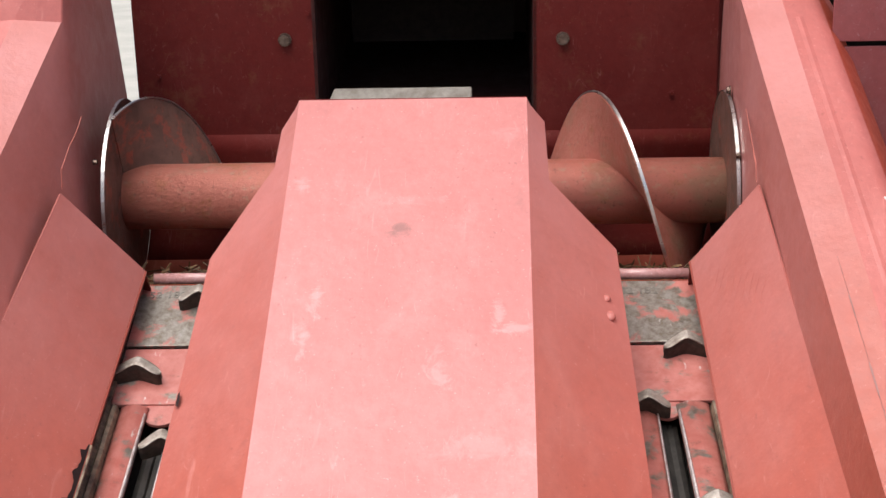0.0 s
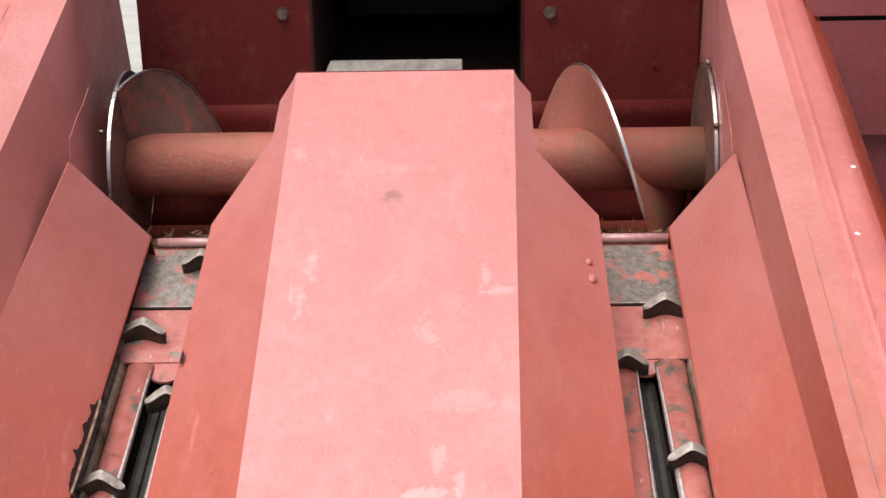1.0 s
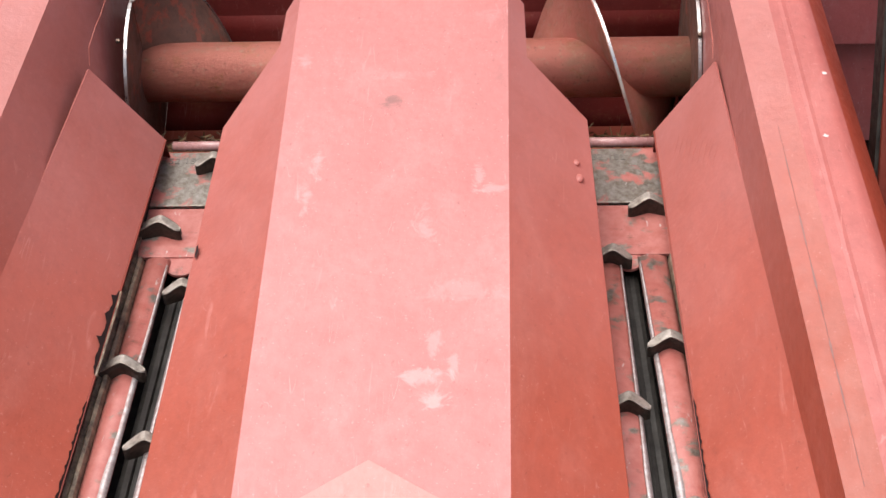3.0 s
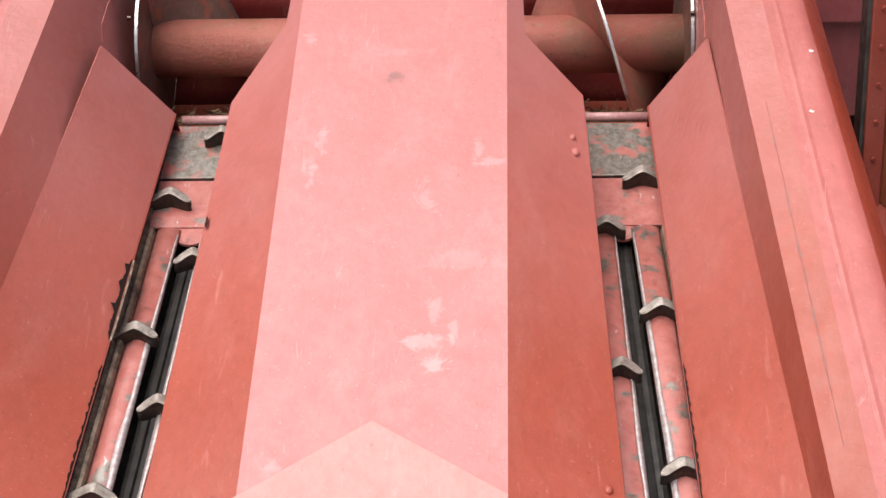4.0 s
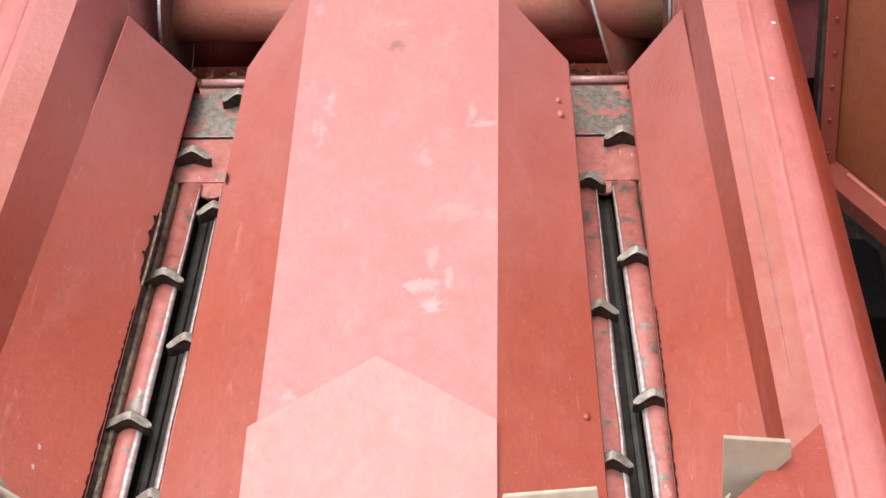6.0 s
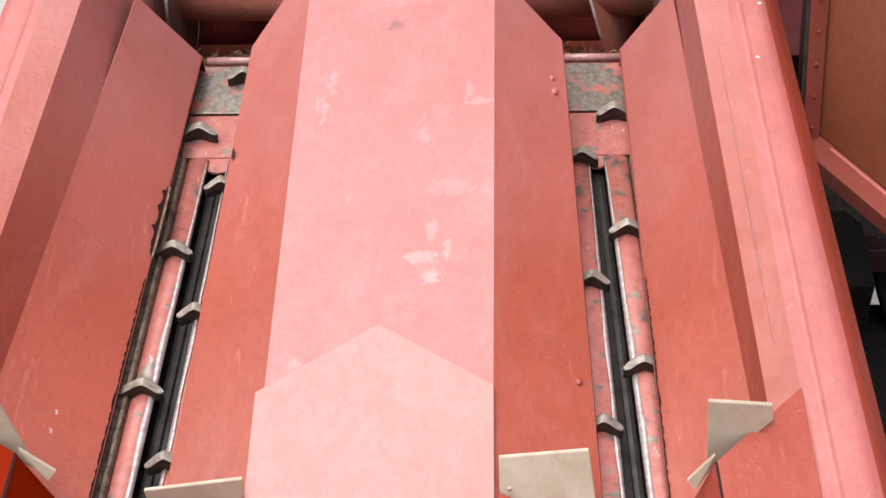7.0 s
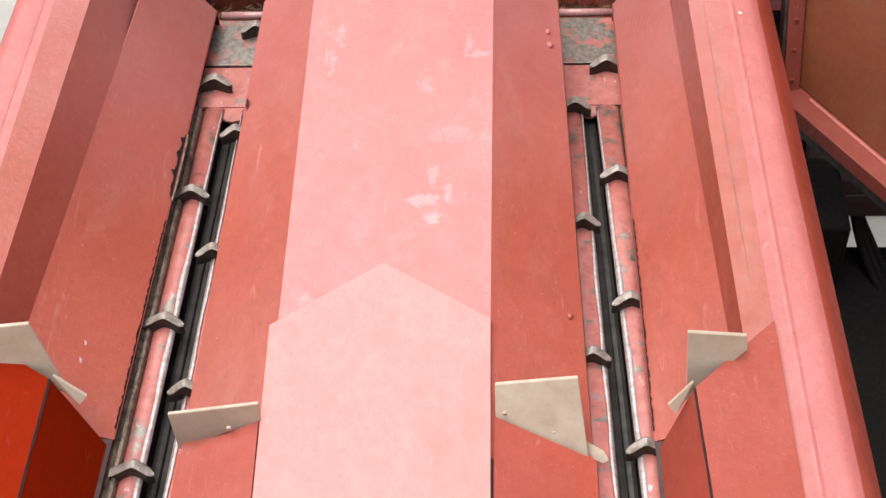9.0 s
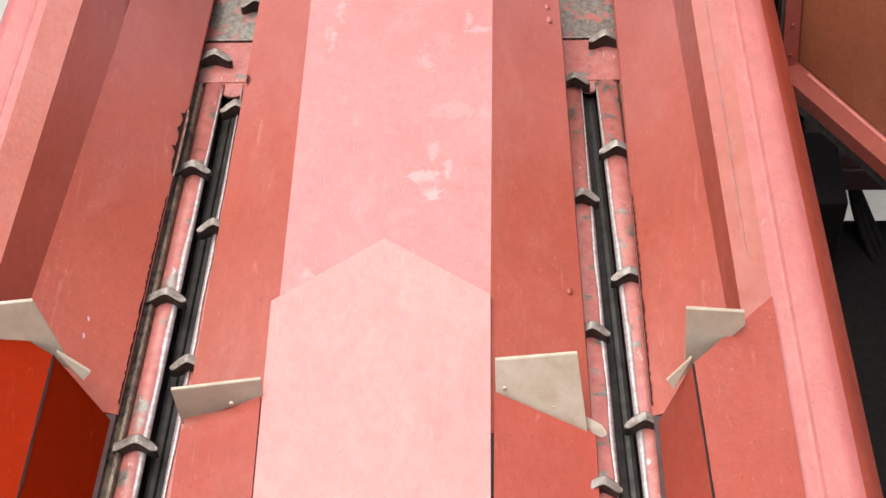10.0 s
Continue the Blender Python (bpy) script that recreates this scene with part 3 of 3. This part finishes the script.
def worn_plate(name, bare):
    """Paint rubbed through to grey steel in islands, with brown grease in the low spots."""
    m, nt, b = mat(name)
    pink = mixc(nt, ramp(nt, nnoise(nt, 50.0, 5), 0.35, 0.65), (0.46, 0.17, 0.145), (0.38, 0.11, 0.09))
    grey = mixc(nt, ramp(nt, nnoise(nt, 70.0, 7, 0.7), 0.38, 0.62), (0.30, 0.28, 0.25), (0.16, 0.13, 0.10))
    f0 = nnoise(nt, 16.0, 7, 0.62, (1, 1.3, 1), 0.4)
    worn = ramp(nt, f0, bare - 0.03, bare + 0.03)
    col = mixc(nt, worn, pink, grey)
    col = mixc(nt, ramp(nt, nnoise(nt, 28.0, 6, 0.7), 0.58, 0.72, 0, 0.8), col, (0.07, 0.05, 0.035))
    col = mixc(nt, ramp(nt, nnoise(nt, 85.0, 4, 0.6, (1, 0.4, 1)), 0.66, 0.72, 0, 0.8), col, (0.55, 0.52, 0.5))
    nt.links.new(col, b.inputs["Base Color"])
    nt.links.new(ramp(nt, worn, 0, 1, 0.0, 0.45), b.inputs["Metallic"])
    nt.links.new(ramp(nt, nnoise(nt, 60.0), 0.3, 0.7, 0.28, 0.5), b.inputs["Roughness"])
    bump(nt, b, nnoise(nt, 120.0, 6, 0.7), 0.5, 0.0015)
    return m


DECK_GREY = worn_plate("rubbed_grey_plate", 0.44)
DECK_RED = worn_plate("rubbed_deck_paint", 0.585)

# ---- deck plates ----
def deck(s, xin, xout, slot_in, slot_out, front_in, front_out, name):
    """One row's deck: rear lip, two cross plates and a stripper plate on each side of the open slot."""
    lo, hi = min(xin, xout), max(xin, xout)
    d = root("deck_unit", ((lo + hi) / 2, -0.1, 0.0), "worn red deck plates bare at the edges " + name, "deck", "row decks")
    bm = bar((lo, 0.0, 0.002), (hi, 0.0, 0.002), 0.0085, 14)
    part("rear_lip", bm, DECK_LIP, d, "paint-worn rear lip, highlight in its pale paint", smooth=True)
    lo, hi = (lo, hi + 0.016) if s > 0 else (lo - 0.016, hi)
    part("rear_plate", box(lo, hi, -0.154, -0.014, -0.006, 0.0), DECK_GREY, d, "grey worn plate with stamped digits", bevel=0.0015)
    part("cross_plate", box(lo, hi, -0.277, -0.160, -0.008, -0.001), DECK_RED, d, bevel=0.0015)
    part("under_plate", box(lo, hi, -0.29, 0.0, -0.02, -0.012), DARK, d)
    ys = [-0.284, -0.6, -0.9, -1.2, -1.6]
    for k, (a, b2, c0, c1) in enumerate(((xin, slot_in, xin, front_in), (slot_out, xout, front_out, xout + (front_out - slot_out)))):
        rows = []
        for y in ys:
            t0 = (y + 0.284) / -1.316
            xa, xb = a + (c0 - a) * t0, b2 + (c1 - b2) * t0
            rows.append([(xa + (xb - xa) * u, y, 0.010 * math.sin(math.pi * (0.08 + 0.84 * u)) - 0.004) for u in (0, 0.12, 0.3, 0.5, 0.7, 0.88, 1)])
        part("stripper_plate", skin(rows), DECK_RED, d, solid=0.006, smooth=True)
        # bright rubbed edge next to the slot
        rnd = random.Random(11 + k)
        e0, e1 = [], []
        for i in range(60):
            y = -0.30 - 1.28 * i / 59
            t0 = (y + 0.284) / -1.316
            inner = (b2 + (c1 - b2) * t0) if k == 0 else (a + (c0 - a) * t0)
            q = -1 if (k == 0) == (s > 0) else 1
            w = (0.002 + (0.0075 + 0.0015 * math.sin(i * 0.7) + 0.001 * rnd.random()) * min(1, i / 20)) * (1.0 if k == 1 else 0.75)
            e0.append((inner, y, 0.0008))
            e1.append((inner + q * w, y, 0.0045))
        part("worn_edge", skin([e0, e1]), WEAR, d, solid=0.002, smooth=True)
    # tongue at the head of the slot
    xm = (slot_in + slot_out) / 2
    w = abs(slot_out - slot_in) * 0.75
    pts = [(xm + w * math.cos(a), -0.292 - 0.9 * w * max(0, math.sin(a)), -0.004) for a in [math.pi * i / 10 for i in range(11)]]
    part("slot_tongue", prism([(xm + w, -0.27, -0.004), *pts, (xm - w, -0.27, -0.004)], (0, 0, -0.006)), DECK_RED, d, bevel=0.001)
    # greasy guide rail and the dark bed under the slot
    xo = xout
    drift = front_out - slot_out
    rnd = random.Random(44 if s > 0 else 45)
    rail = []
    for i in range(70):
        y = -0.29 - 1.31 * i / 69
        x = xo + drift * (y + 0.284) / -1.316
        rail.append([(x + s * u, y, z + 0.0022 * rnd.random()) for u, z in ((0.0, -0.02), (0.001, 0.0), (0.003, 0.009), (0.008, 0.011), (0.012, 0.006), (0.016, 0.012), (0.022, 0.010), (0.028, 0.002), (0.034, 0.008), (0.035, -0.02))])
    part("guide_rail", skin(rail), GREASE, d, "greasy brown guide rail crusted with grit")
    # dark sheets added below the deck; no bright ground shows through the gaps
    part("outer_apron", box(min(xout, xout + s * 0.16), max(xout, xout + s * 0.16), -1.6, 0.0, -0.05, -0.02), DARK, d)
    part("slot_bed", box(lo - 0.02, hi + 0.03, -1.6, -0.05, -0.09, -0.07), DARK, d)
    for off in (0.25, 0.75):
        xr = slot_in + (slot_out - slot_in) * off
        xf = front_in + (front_out - front_in) * off
        part("snap_roll", bar((xr, -0.30, -0.035), (xf, -1.6, -0.035), 0.010, 8), DARK, d)
    return d


right_deck = deck(1, 0.27, 0.410, 0.338, 0.364, 0.385, 0.425, "beside the open frame")
left_deck = deck(-1, -0.28, -0.418, -0.342, -0.378, -0.378, -0.418, "at the outer row")

# stamped digits on the rear plates
for d, x, txt in ((right_deck, 0.302, "52 182"), (left_deck, -0.420, "52 182")):
    cu = bpy.data.curves.new("t", "FONT")
    cu.body, cu.size, cu.extrude = txt, 0.021, 0.0006
    ob = new("t", cu)
    me = bpy.data.meshes.new_from_object(ob.evaluated_get(bpy.context.evaluated_depsgraph_get()))
    bpy.data.objects.remove(ob)
    bm = bmesh.new()
    bm.from_mesh(me)
    bpy.data.meshes.remove(me)
    bmesh.ops.translate(bm, verts=bm.verts, vec=(x, -0.045, 0.0004))
    part("stamped_digits", bm, SLAT, d)

# ---- gathering chains with steel lugs ----
def lug_mesh(w, s):
    """A bent finger: a roofed shell, open to the front, peaked at its middle; root at x = 0, tip at -s * w."""
    shell, inner = [], []
    for i in range(15):
        u = i / 14
        c0 = 1 - abs(u - 0.52) / 0.52
        c0 = c0 * c0 * (3 - 2 * c0) * 0.5 + c0 * 0.5
        e = 1.0 if u < 0.8 else max(0.3, math.sqrt(max(0, 1 - ((u - 0.8) / 0.205) ** 2)))
        x, ym, z = s * (0.012 - u * (w + 0.012)), 0.006 - 0.012 * (1 - c0), 0.013 * c0 - 0.001
        shell.append([(x, ym + 0.011 * e, z - 0.016), (x, ym + 0.010 * e, z - 0.003), (x, ym + 0.006 * e, z), (x, ym - 0.005 * e, z - 0.001), (x, ym - 0.008 * e, z - 0.0025)])
        inner.append([(x, ym + 0.004 * e, z - 0.004), (x, ym - 0.005 * e, z - 0.006), (x, ym - 0.007 * e, z - 0.013), (x, ym - 0.007 * e, -0.024)])
    return skin(inner), skin(shell)


def chain(x0, x1, ystart, s, w, label):
    """One side of a gathering chain: a row of lugs on a link strip; s = 1 when the lugs point to -x."""
    d = root("gathering_chain", (x0, -0.6, 0.0), label, "chain", "gathering chains")
    y_top = max(-0.2, ystart + 0.02)
    part("link_strip", skin([[(x0 + s * 0.004, y_top, 0.006), (x1 + s * 0.004, -1.6, 0.006)], [(x0 + s * 0.022, y_top, 0.006), (x1 + s * 0.022, -1.6, 0.006)]]), GREASE, d, solid=0.014)
    y = ystart
    while y > -1.6:
        t0 = (y + 0.2) / -1.4
        made = []
        for bm in lug_mesh(w, s):
            bmesh.ops.rotate(bm, verts=bm.verts, cent=(0, 0, 0), matrix=Matrix.Rotation(s * 0.06, 3, "Z"))
            bmesh.ops.translate(bm, verts=bm.verts, vec=(x0 + (x1 - x0) * t0, y, 0.022))
            made.append(bm)
        lug = part("lug", made[0], LUG_SIDE, d, solid=0.004)
        part("worn_top", made[1], LUG, lug, "rubbed bright lug top", solid=0.0026)
        y -= 0.309
    return d


chain(0.413, 0.455, -0.178, 1, 0.058, "greasy chain with bent steel lugs on the outer side")
chain(-0.428, -0.452, -0.225, -1, 0.062, "greasy chain with bent steel lugs on the outer side")
chain(0.300, 0.330, -0.300, -1, 0.052, "chain with steel lugs partly under the hood")
chain(-0.318, -0.345, -0.063, 1, 0.052, "chain with steel lugs partly under the hood")

# ---- cross auger ----
AY, AZ, AR = 0.205, 0.010, 0.162
auger = root("cross_auger", (0, AY, AZ), "rusty red cross auger with bright-edged flighting", "auger")
part("tube", bar((-0.505, AY, AZ), (0.50, AY, AZ), 0.054, 40), AUGER, auger, smooth=False)
for p in auger.children[-1].data.polygons:
    p.use_smooth = abs(p.normal.x) < 0.5


def disc(x, s):
    bm = bmesh.new()
    bmesh.ops.create_circle(bm, cap_ends=True, segments=64, radius=AR)
    bmesh.ops.transform(bm, verts=bm.verts, matrix=Matrix.Translation((x, AY, AZ)) @ Matrix.Rotation(radians(90), 4, "Y"))
    o = part("end_disc", bm, RUSTY, auger, solid=0.005, offset=0)
    bm = bmesh.new()
    for r in (AR - 0.001, AR + 0.001):
        bmesh.ops.create_cone(bm, cap_ends=False, segments=64, radius1=r, radius2=r, depth=0.0055)
    bmesh.ops.transform(bm, verts=bm.verts, matrix=Matrix.Translation((x, AY, AZ)) @ Matrix.Rotation(radians(90), 4, "Y"))
    part("bright_rim", bm, STEEL, o, "bright worn disc rim")


disc(-0.497, -1)
disc(0.488, 1)


def flight(xa, xb, a0, turns, material):
    n = 72
    ri, ro, sh = [], [], []
    for i in range(n + 1):
        k = i / n
        x, a = xa + (xb - xa) * k, a0 + turns * 2 * math.pi * k
        cy, cz = math.cos(a), math.sin(a)
        ri.append((x, AY + 0.05 * cy, AZ + 0.05 * cz))
        ro.append((x, AY + AR * cy, AZ + AR * cz))
        sh.append((x + 0.002, AY + (AR + 0.0012) * cy, AZ + (AR + 0.0012) * cz))
    mid = [lerp(p, q, 0.5) for p, q in zip(ri, ro)]
    o = part("flighting", skin([ri, mid, ro]), material, auger, solid=0.004, offset=0, smooth=True)
    edge = [(p[0] - 0.003, p[1], p[2]) for p in sh]
    edge2 = [(p[0] + 0.002, p[1], p[2]) for p in sh]
    part("bright_edge", skin([edge, edge2]), STEEL, o, "bright worn flighting edge", solid=0.002, smooth=True)


flight(-0.495, -0.13, radians(95), -0.9, RUSTY)
flight(0.487, 0.13, radians(314), -1.19, AUGER)

# ---- header frame: trough, back wall, feeder opening ----
frame_ = root("header_frame", (0, 0.4, 0.0), "dark red header back wall with open feeder mouth", "header frame")
pts = []
for i in range(15):
    a = radians(205 + (348 - 205) * i / 14)
    pts.append((AY + 0.185 * math.cos(a), AZ + 0.185 * math.sin(a)))
tr = [(0.012, -0.02), *[p for p in pts if p[0] > 0.0], (0.40, 0.0)]
cutk = max(k for k, q in enumerate(tr) if q[0] < 0.27)
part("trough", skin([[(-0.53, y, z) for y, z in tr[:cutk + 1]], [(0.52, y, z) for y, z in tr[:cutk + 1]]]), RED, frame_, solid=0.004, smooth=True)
# rear half of the same trough sheet, its shade put into the paint
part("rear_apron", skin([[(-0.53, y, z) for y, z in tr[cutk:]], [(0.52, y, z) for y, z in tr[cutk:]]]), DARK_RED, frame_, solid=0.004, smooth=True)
LEAN = 0.36


def bw(x, z, dy=0.0):
    return (x, 0.40 + LEAN * z + dy, z)


# wall panels and beam carry the overhead shade in their dark paint
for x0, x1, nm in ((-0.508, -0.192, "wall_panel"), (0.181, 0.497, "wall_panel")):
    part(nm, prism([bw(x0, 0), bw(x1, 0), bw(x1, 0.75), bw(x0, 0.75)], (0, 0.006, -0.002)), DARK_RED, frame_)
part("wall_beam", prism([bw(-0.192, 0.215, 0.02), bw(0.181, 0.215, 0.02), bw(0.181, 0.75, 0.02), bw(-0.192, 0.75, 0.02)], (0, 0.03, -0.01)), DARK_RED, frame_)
# mouth lining: the depth's shade is put into near-black paint
for x in (-0.192, 0.181):
    s = 1 if x > 0 else -1
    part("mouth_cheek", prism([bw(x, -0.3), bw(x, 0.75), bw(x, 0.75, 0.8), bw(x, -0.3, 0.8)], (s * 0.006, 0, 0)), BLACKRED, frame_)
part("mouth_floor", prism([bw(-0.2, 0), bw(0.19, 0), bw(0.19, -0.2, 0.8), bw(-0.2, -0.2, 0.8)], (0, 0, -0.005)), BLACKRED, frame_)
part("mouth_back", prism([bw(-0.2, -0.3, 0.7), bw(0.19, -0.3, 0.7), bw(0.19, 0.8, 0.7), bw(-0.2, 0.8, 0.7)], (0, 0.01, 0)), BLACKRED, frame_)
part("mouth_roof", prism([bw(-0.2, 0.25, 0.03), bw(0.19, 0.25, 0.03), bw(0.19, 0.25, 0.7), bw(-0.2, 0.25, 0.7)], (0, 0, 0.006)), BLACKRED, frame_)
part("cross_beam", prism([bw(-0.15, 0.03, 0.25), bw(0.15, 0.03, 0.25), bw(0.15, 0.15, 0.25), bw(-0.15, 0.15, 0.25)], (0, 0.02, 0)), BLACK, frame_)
for x, z in ((-0.246, 0.158), (0.232, 0.153)):
    part("wall_bolt", hexbolt(bw(x, z, -0.001), (0, -1, LEAN), 0.0092, 0.010), BOLT, frame_)
for x, z in ((-0.205, 0.2), (-0.47, 0.1), (0.42, 0.06)):
    part("wall_rivet", hexbolt(bw(x, z, -0.001), (0, -1, LEAN), 0.004, 0.004), DARK_RED, frame_)
slat = root("feeder_slat", (-0.05, 0.42, 0.07), "bare grey steel feeder slat across the mouth", "slat")
part("slat_bar", prism([(-0.172, 0.40, 0.060), (0.075, 0.40, 0.060), (0.075, 0.425, 0.067), (-0.165, 0.425, 0.067)], (0, 0.004, 0.008)), SLAT, slat, bevel=0.002)

# chaff and broken stalks lying in the trough
rnd = random.Random(21)
bm = bmesh.new()
for i in range(2600):
    x = rnd.uniform(-0.47, 0.47)
    if -0.26 < x < 0.25:
        continue
    a = radians(rnd.uniform(197, 262))
    r = 0.180 - (0.045 if abs(x) > 0.29 else 0.02) * rnd.random() ** 1.5
    c0 = Vector((x, AY + r * math.cos(a), AZ + r * math.sin(a)))
    d0 = Vector((rnd.uniform(-1, 1), rnd.uniform(-0.6, 0.6), rnd.uniform(-0.3, 0.5))).normalized() * rnd.uniform(0.006, 0.028)
    w = Vector((rnd.uniform(-1, 1), rnd.uniform(-1, 1), rnd.uniform(-1, 1))).cross(d0).normalized() * rnd.uniform(0.0008, 0.002)
    n = d0.cross(w).normalized() * 0.0012
    for q in ((w, n),):
        vs = [bm.verts.new(c0 + e) for e in (-d0 - w, -d0 + w, d0 + w * 0.5, d0 - w * 0.5)]
        vt = [bm.verts.new(v.co + n) for v in vs]
        bm.faces.new(vs[::-1])
        bm.faces.new(vt)
        for j in range(4):
            bm.faces.new((vs[j], vs[(j + 1) % 4], vt[(j + 1) % 4], vt[j]))
me = bpy.data.meshes.new("chaff")
bm.to_mesh(me)
bm.free()
me.materials.append(STRAW)
chaff = tagged(new("chaff", me), "dry chaff and broken stalks in the auger trough", "chaff", kind="stuff")
chaff.matrix_world = HEAD

# ---- machine frame beyond the right divider ----
mach = root("riveted_side_rail", (0.8, -0.2, 0.0), "riveted red frame post and rail with brown panel", "frame")
VUP = Vector((0, math.sin(radians(25)), math.cos(radians(25))))
C0 = Vector((0.752, -0.312, 0.045))
RD = Vector((0.132, -0.195, 0.0))
px, py = Vector((0.036, 0.009, 0)), Vector((0.0, 0.05, 0))
CP = C0 + Vector((-0.026, 0.02, 0))
part("post", prism([q - VUP * 0.03 for q in (CP, CP + px * 0.9, CP + px * 0.9 + py, CP + py)], VUP * 0.83), BRICK, mach, bevel=0.002)
# dark strip that stands for the shade in the gap left of the post
part("post_flange", prism([CP + Vector((-0.006, 0.01, 0)), CP + Vector((0, 0.01, 0)), CP + Vector((0, 0.06, 0)), CP + Vector((-0.006, 0.06, 0))], VUP * 0.8), DARK, mach)
for i in range(9):
    p = CP + px * 0.45 + VUP * (0.02 + 0.06 * i)
    part("post_rivet", bar(p + Vector((0, 0.002, 0)), p + Vector((0, -0.004, 0.001)), 0.0042, 10), BRICK, mach, bevel=0.0015)
E0 = CP + px * 0.9 + Vector((0, 0.01, 0))
part("side_panel", prism([E0, E0 + RD * 4, E0 + RD * 4 + VUP * 0.8, E0 + VUP * 0.8], (0.004, 0.004, 0)), BROWN, mach)
out = Vector((-0.038, -0.035, 0.0))
R0 = C0 + Vector((0.03, 0.005, -0.002))
part("rail", prism([R0 + out - RD * 0.2, R0 + out + RD * 4, R0 + RD * 4, R0 - RD * 0.2], (0, 0, -0.036)), BRICK, mach, bevel=0.002)
bm = skin([[R0 + out * 0.25 + RD * (i / 10) + Vector((0, 0, 0.001)) for i in range(41)], [R0 + out * 0.15 + RD * (i / 10) + Vector((0, 0, 0.003)) for i in range(41)]])
part("weld_seam", bm, SCUFF, mach, solid=0.003)
part("lower_beam", prism([R0 + out * 0.8 + Vector((0, 0, -0.038)), R0 + out * 0.8 + RD * 4 + Vector((0, 0, -0.038)), R0 + RD * 4 + Vector((0, 0, -0.038)), R0 + Vector((0, 0, -0.038))], (0, 0, -0.03)), DARK, mach)
part("strut", bar((0.90, -0.30, -0.06), (0.80, 0.05, -0.40), 0.018, 12), DARK_RED, mach)

skirt = root("machine_skirt", (0.75, 0.1, 0.0), "purple-red sheet panels with a dark gap", "panel")
for z0, z1, dy in ((-0.05, 0.115, 0.02), (0.125, 0.30, 0.0), (0.31, 0.6, -0.005)):
    part("panel", prism([(0.62, 0.06 + dy + 0.36 * z0, z0), (0.95, 0.06 + dy + 0.36 * z0, z0), (0.95, 0.06 + dy + 0.36 * z1, z1), (0.62, 0.06 + dy + 0.36 * z1, z1)], (0, 0.004, -0.001)), PURPLE, skirt, bevel=0.001)
# black sheet added behind the panels; the gap's shade is its colour
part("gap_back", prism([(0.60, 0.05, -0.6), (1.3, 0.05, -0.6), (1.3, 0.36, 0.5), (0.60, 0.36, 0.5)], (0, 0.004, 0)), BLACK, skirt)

axle = root("machine_underside", (0.9, 0.1, -0.4), "dark machine underside with bracket and hydraulic hoses", "underside")
# near-black boxes added for the dark underside
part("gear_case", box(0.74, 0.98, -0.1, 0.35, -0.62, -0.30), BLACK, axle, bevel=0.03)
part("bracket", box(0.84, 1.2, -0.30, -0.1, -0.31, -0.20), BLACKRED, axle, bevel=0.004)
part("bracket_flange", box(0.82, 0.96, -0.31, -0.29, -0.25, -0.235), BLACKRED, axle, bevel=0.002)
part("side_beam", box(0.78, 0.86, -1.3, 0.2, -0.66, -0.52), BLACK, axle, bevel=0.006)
for k in range(3):
    cu = bpy.data.curves.new("hose", "CURVE")
    cu.dimensions, cu.bevel_depth = "3D", 0.009
    sp = cu.splines.new("NURBS")
    ctrl = [(0.92, -0.25, -0.30), (0.93 + 0.02 * k, -0.34, -0.38), (1.00 + 0.02 * k, -0.50, -0.44 - 0.02 * k), (1.1, -0.66, -0.46 - 0.03 * k), (1.3, -0.8, -0.42)]
    sp.points.add(len(ctrl) - 1)
    for q, c0 in zip(sp.points, ctrl):
        q.co = (*c0, 1)
    sp.use_endpoint_u = True
    tmp = new("t", cu)
    me = bpy.data.meshes.new_from_object(tmp.evaluated_get(bpy.context.evaluated_depsgraph_get()))
    bpy.data.objects.remove(tmp)
    bm = bmesh.new()
    bm.from_mesh(me)
    bpy.data.meshes.remove(me)
    part("hose", bm, BLACK, axle, smooth=True)

# added dark mass that hides the bright ground under the rail
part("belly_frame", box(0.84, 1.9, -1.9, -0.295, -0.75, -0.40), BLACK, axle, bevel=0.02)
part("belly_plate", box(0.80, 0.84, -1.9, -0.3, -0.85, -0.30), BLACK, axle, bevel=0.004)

# unseen machine front added above the back wall; it keeps sky off the auger
body = root("harvester_front", (0, 0.9, 0.6), "unseen dark red wall added above the header to block sky", "body")
part("front_wall", prism([bw(-0.6, 0.75, 0.08), bw(1.4, 0.75, 0.08), bw(1.4, 2.4, 0.08), bw(-0.6, 2.4, 0.08)], (0, 0.1, 0)), DARK_RED, body, bevel=0.01)

# unseen block added down to the ground; carries the header, darkens behind it
part("lower_body", prism([Vector((x, y, 0)) + VUP * -1.40 for x, y in ((-0.24, 1.25), (1.4, 1.25), (1.4, 2.2), (-0.24, 2.2))], VUP * 2.0), DARK_RED, body, bevel=0.02)

# mud left on a tab plate and on the deck strips
rnd = random.Random(3)
for k, (x, y, z) in enumerate(((0.555, -1.035, 0.205), (0.545, -1.04, 0.195), (0.535, -1.046, 0.182))):
    bm = bmesh.new()
    bmesh.ops.create_icosphere(bm, subdivisions=2, radius=0.006)
    for v in bm.verts:
        v.co *= 0.7 + 0.6 * rnd.random()
    bmesh.ops.translate(bm, verts=bm.verts, vec=(x, y, z))
    part("mud_clod", bm, MUD, [o for o in scene.objects if o.name == "divider_snout"][0])
# added dark block, covers bright ground left of the open patch
part("hose_bracket", box(0.80, 0.872, -0.45, -0.25, -0.55, -0.18), BLACK, axle, bevel=0.006)
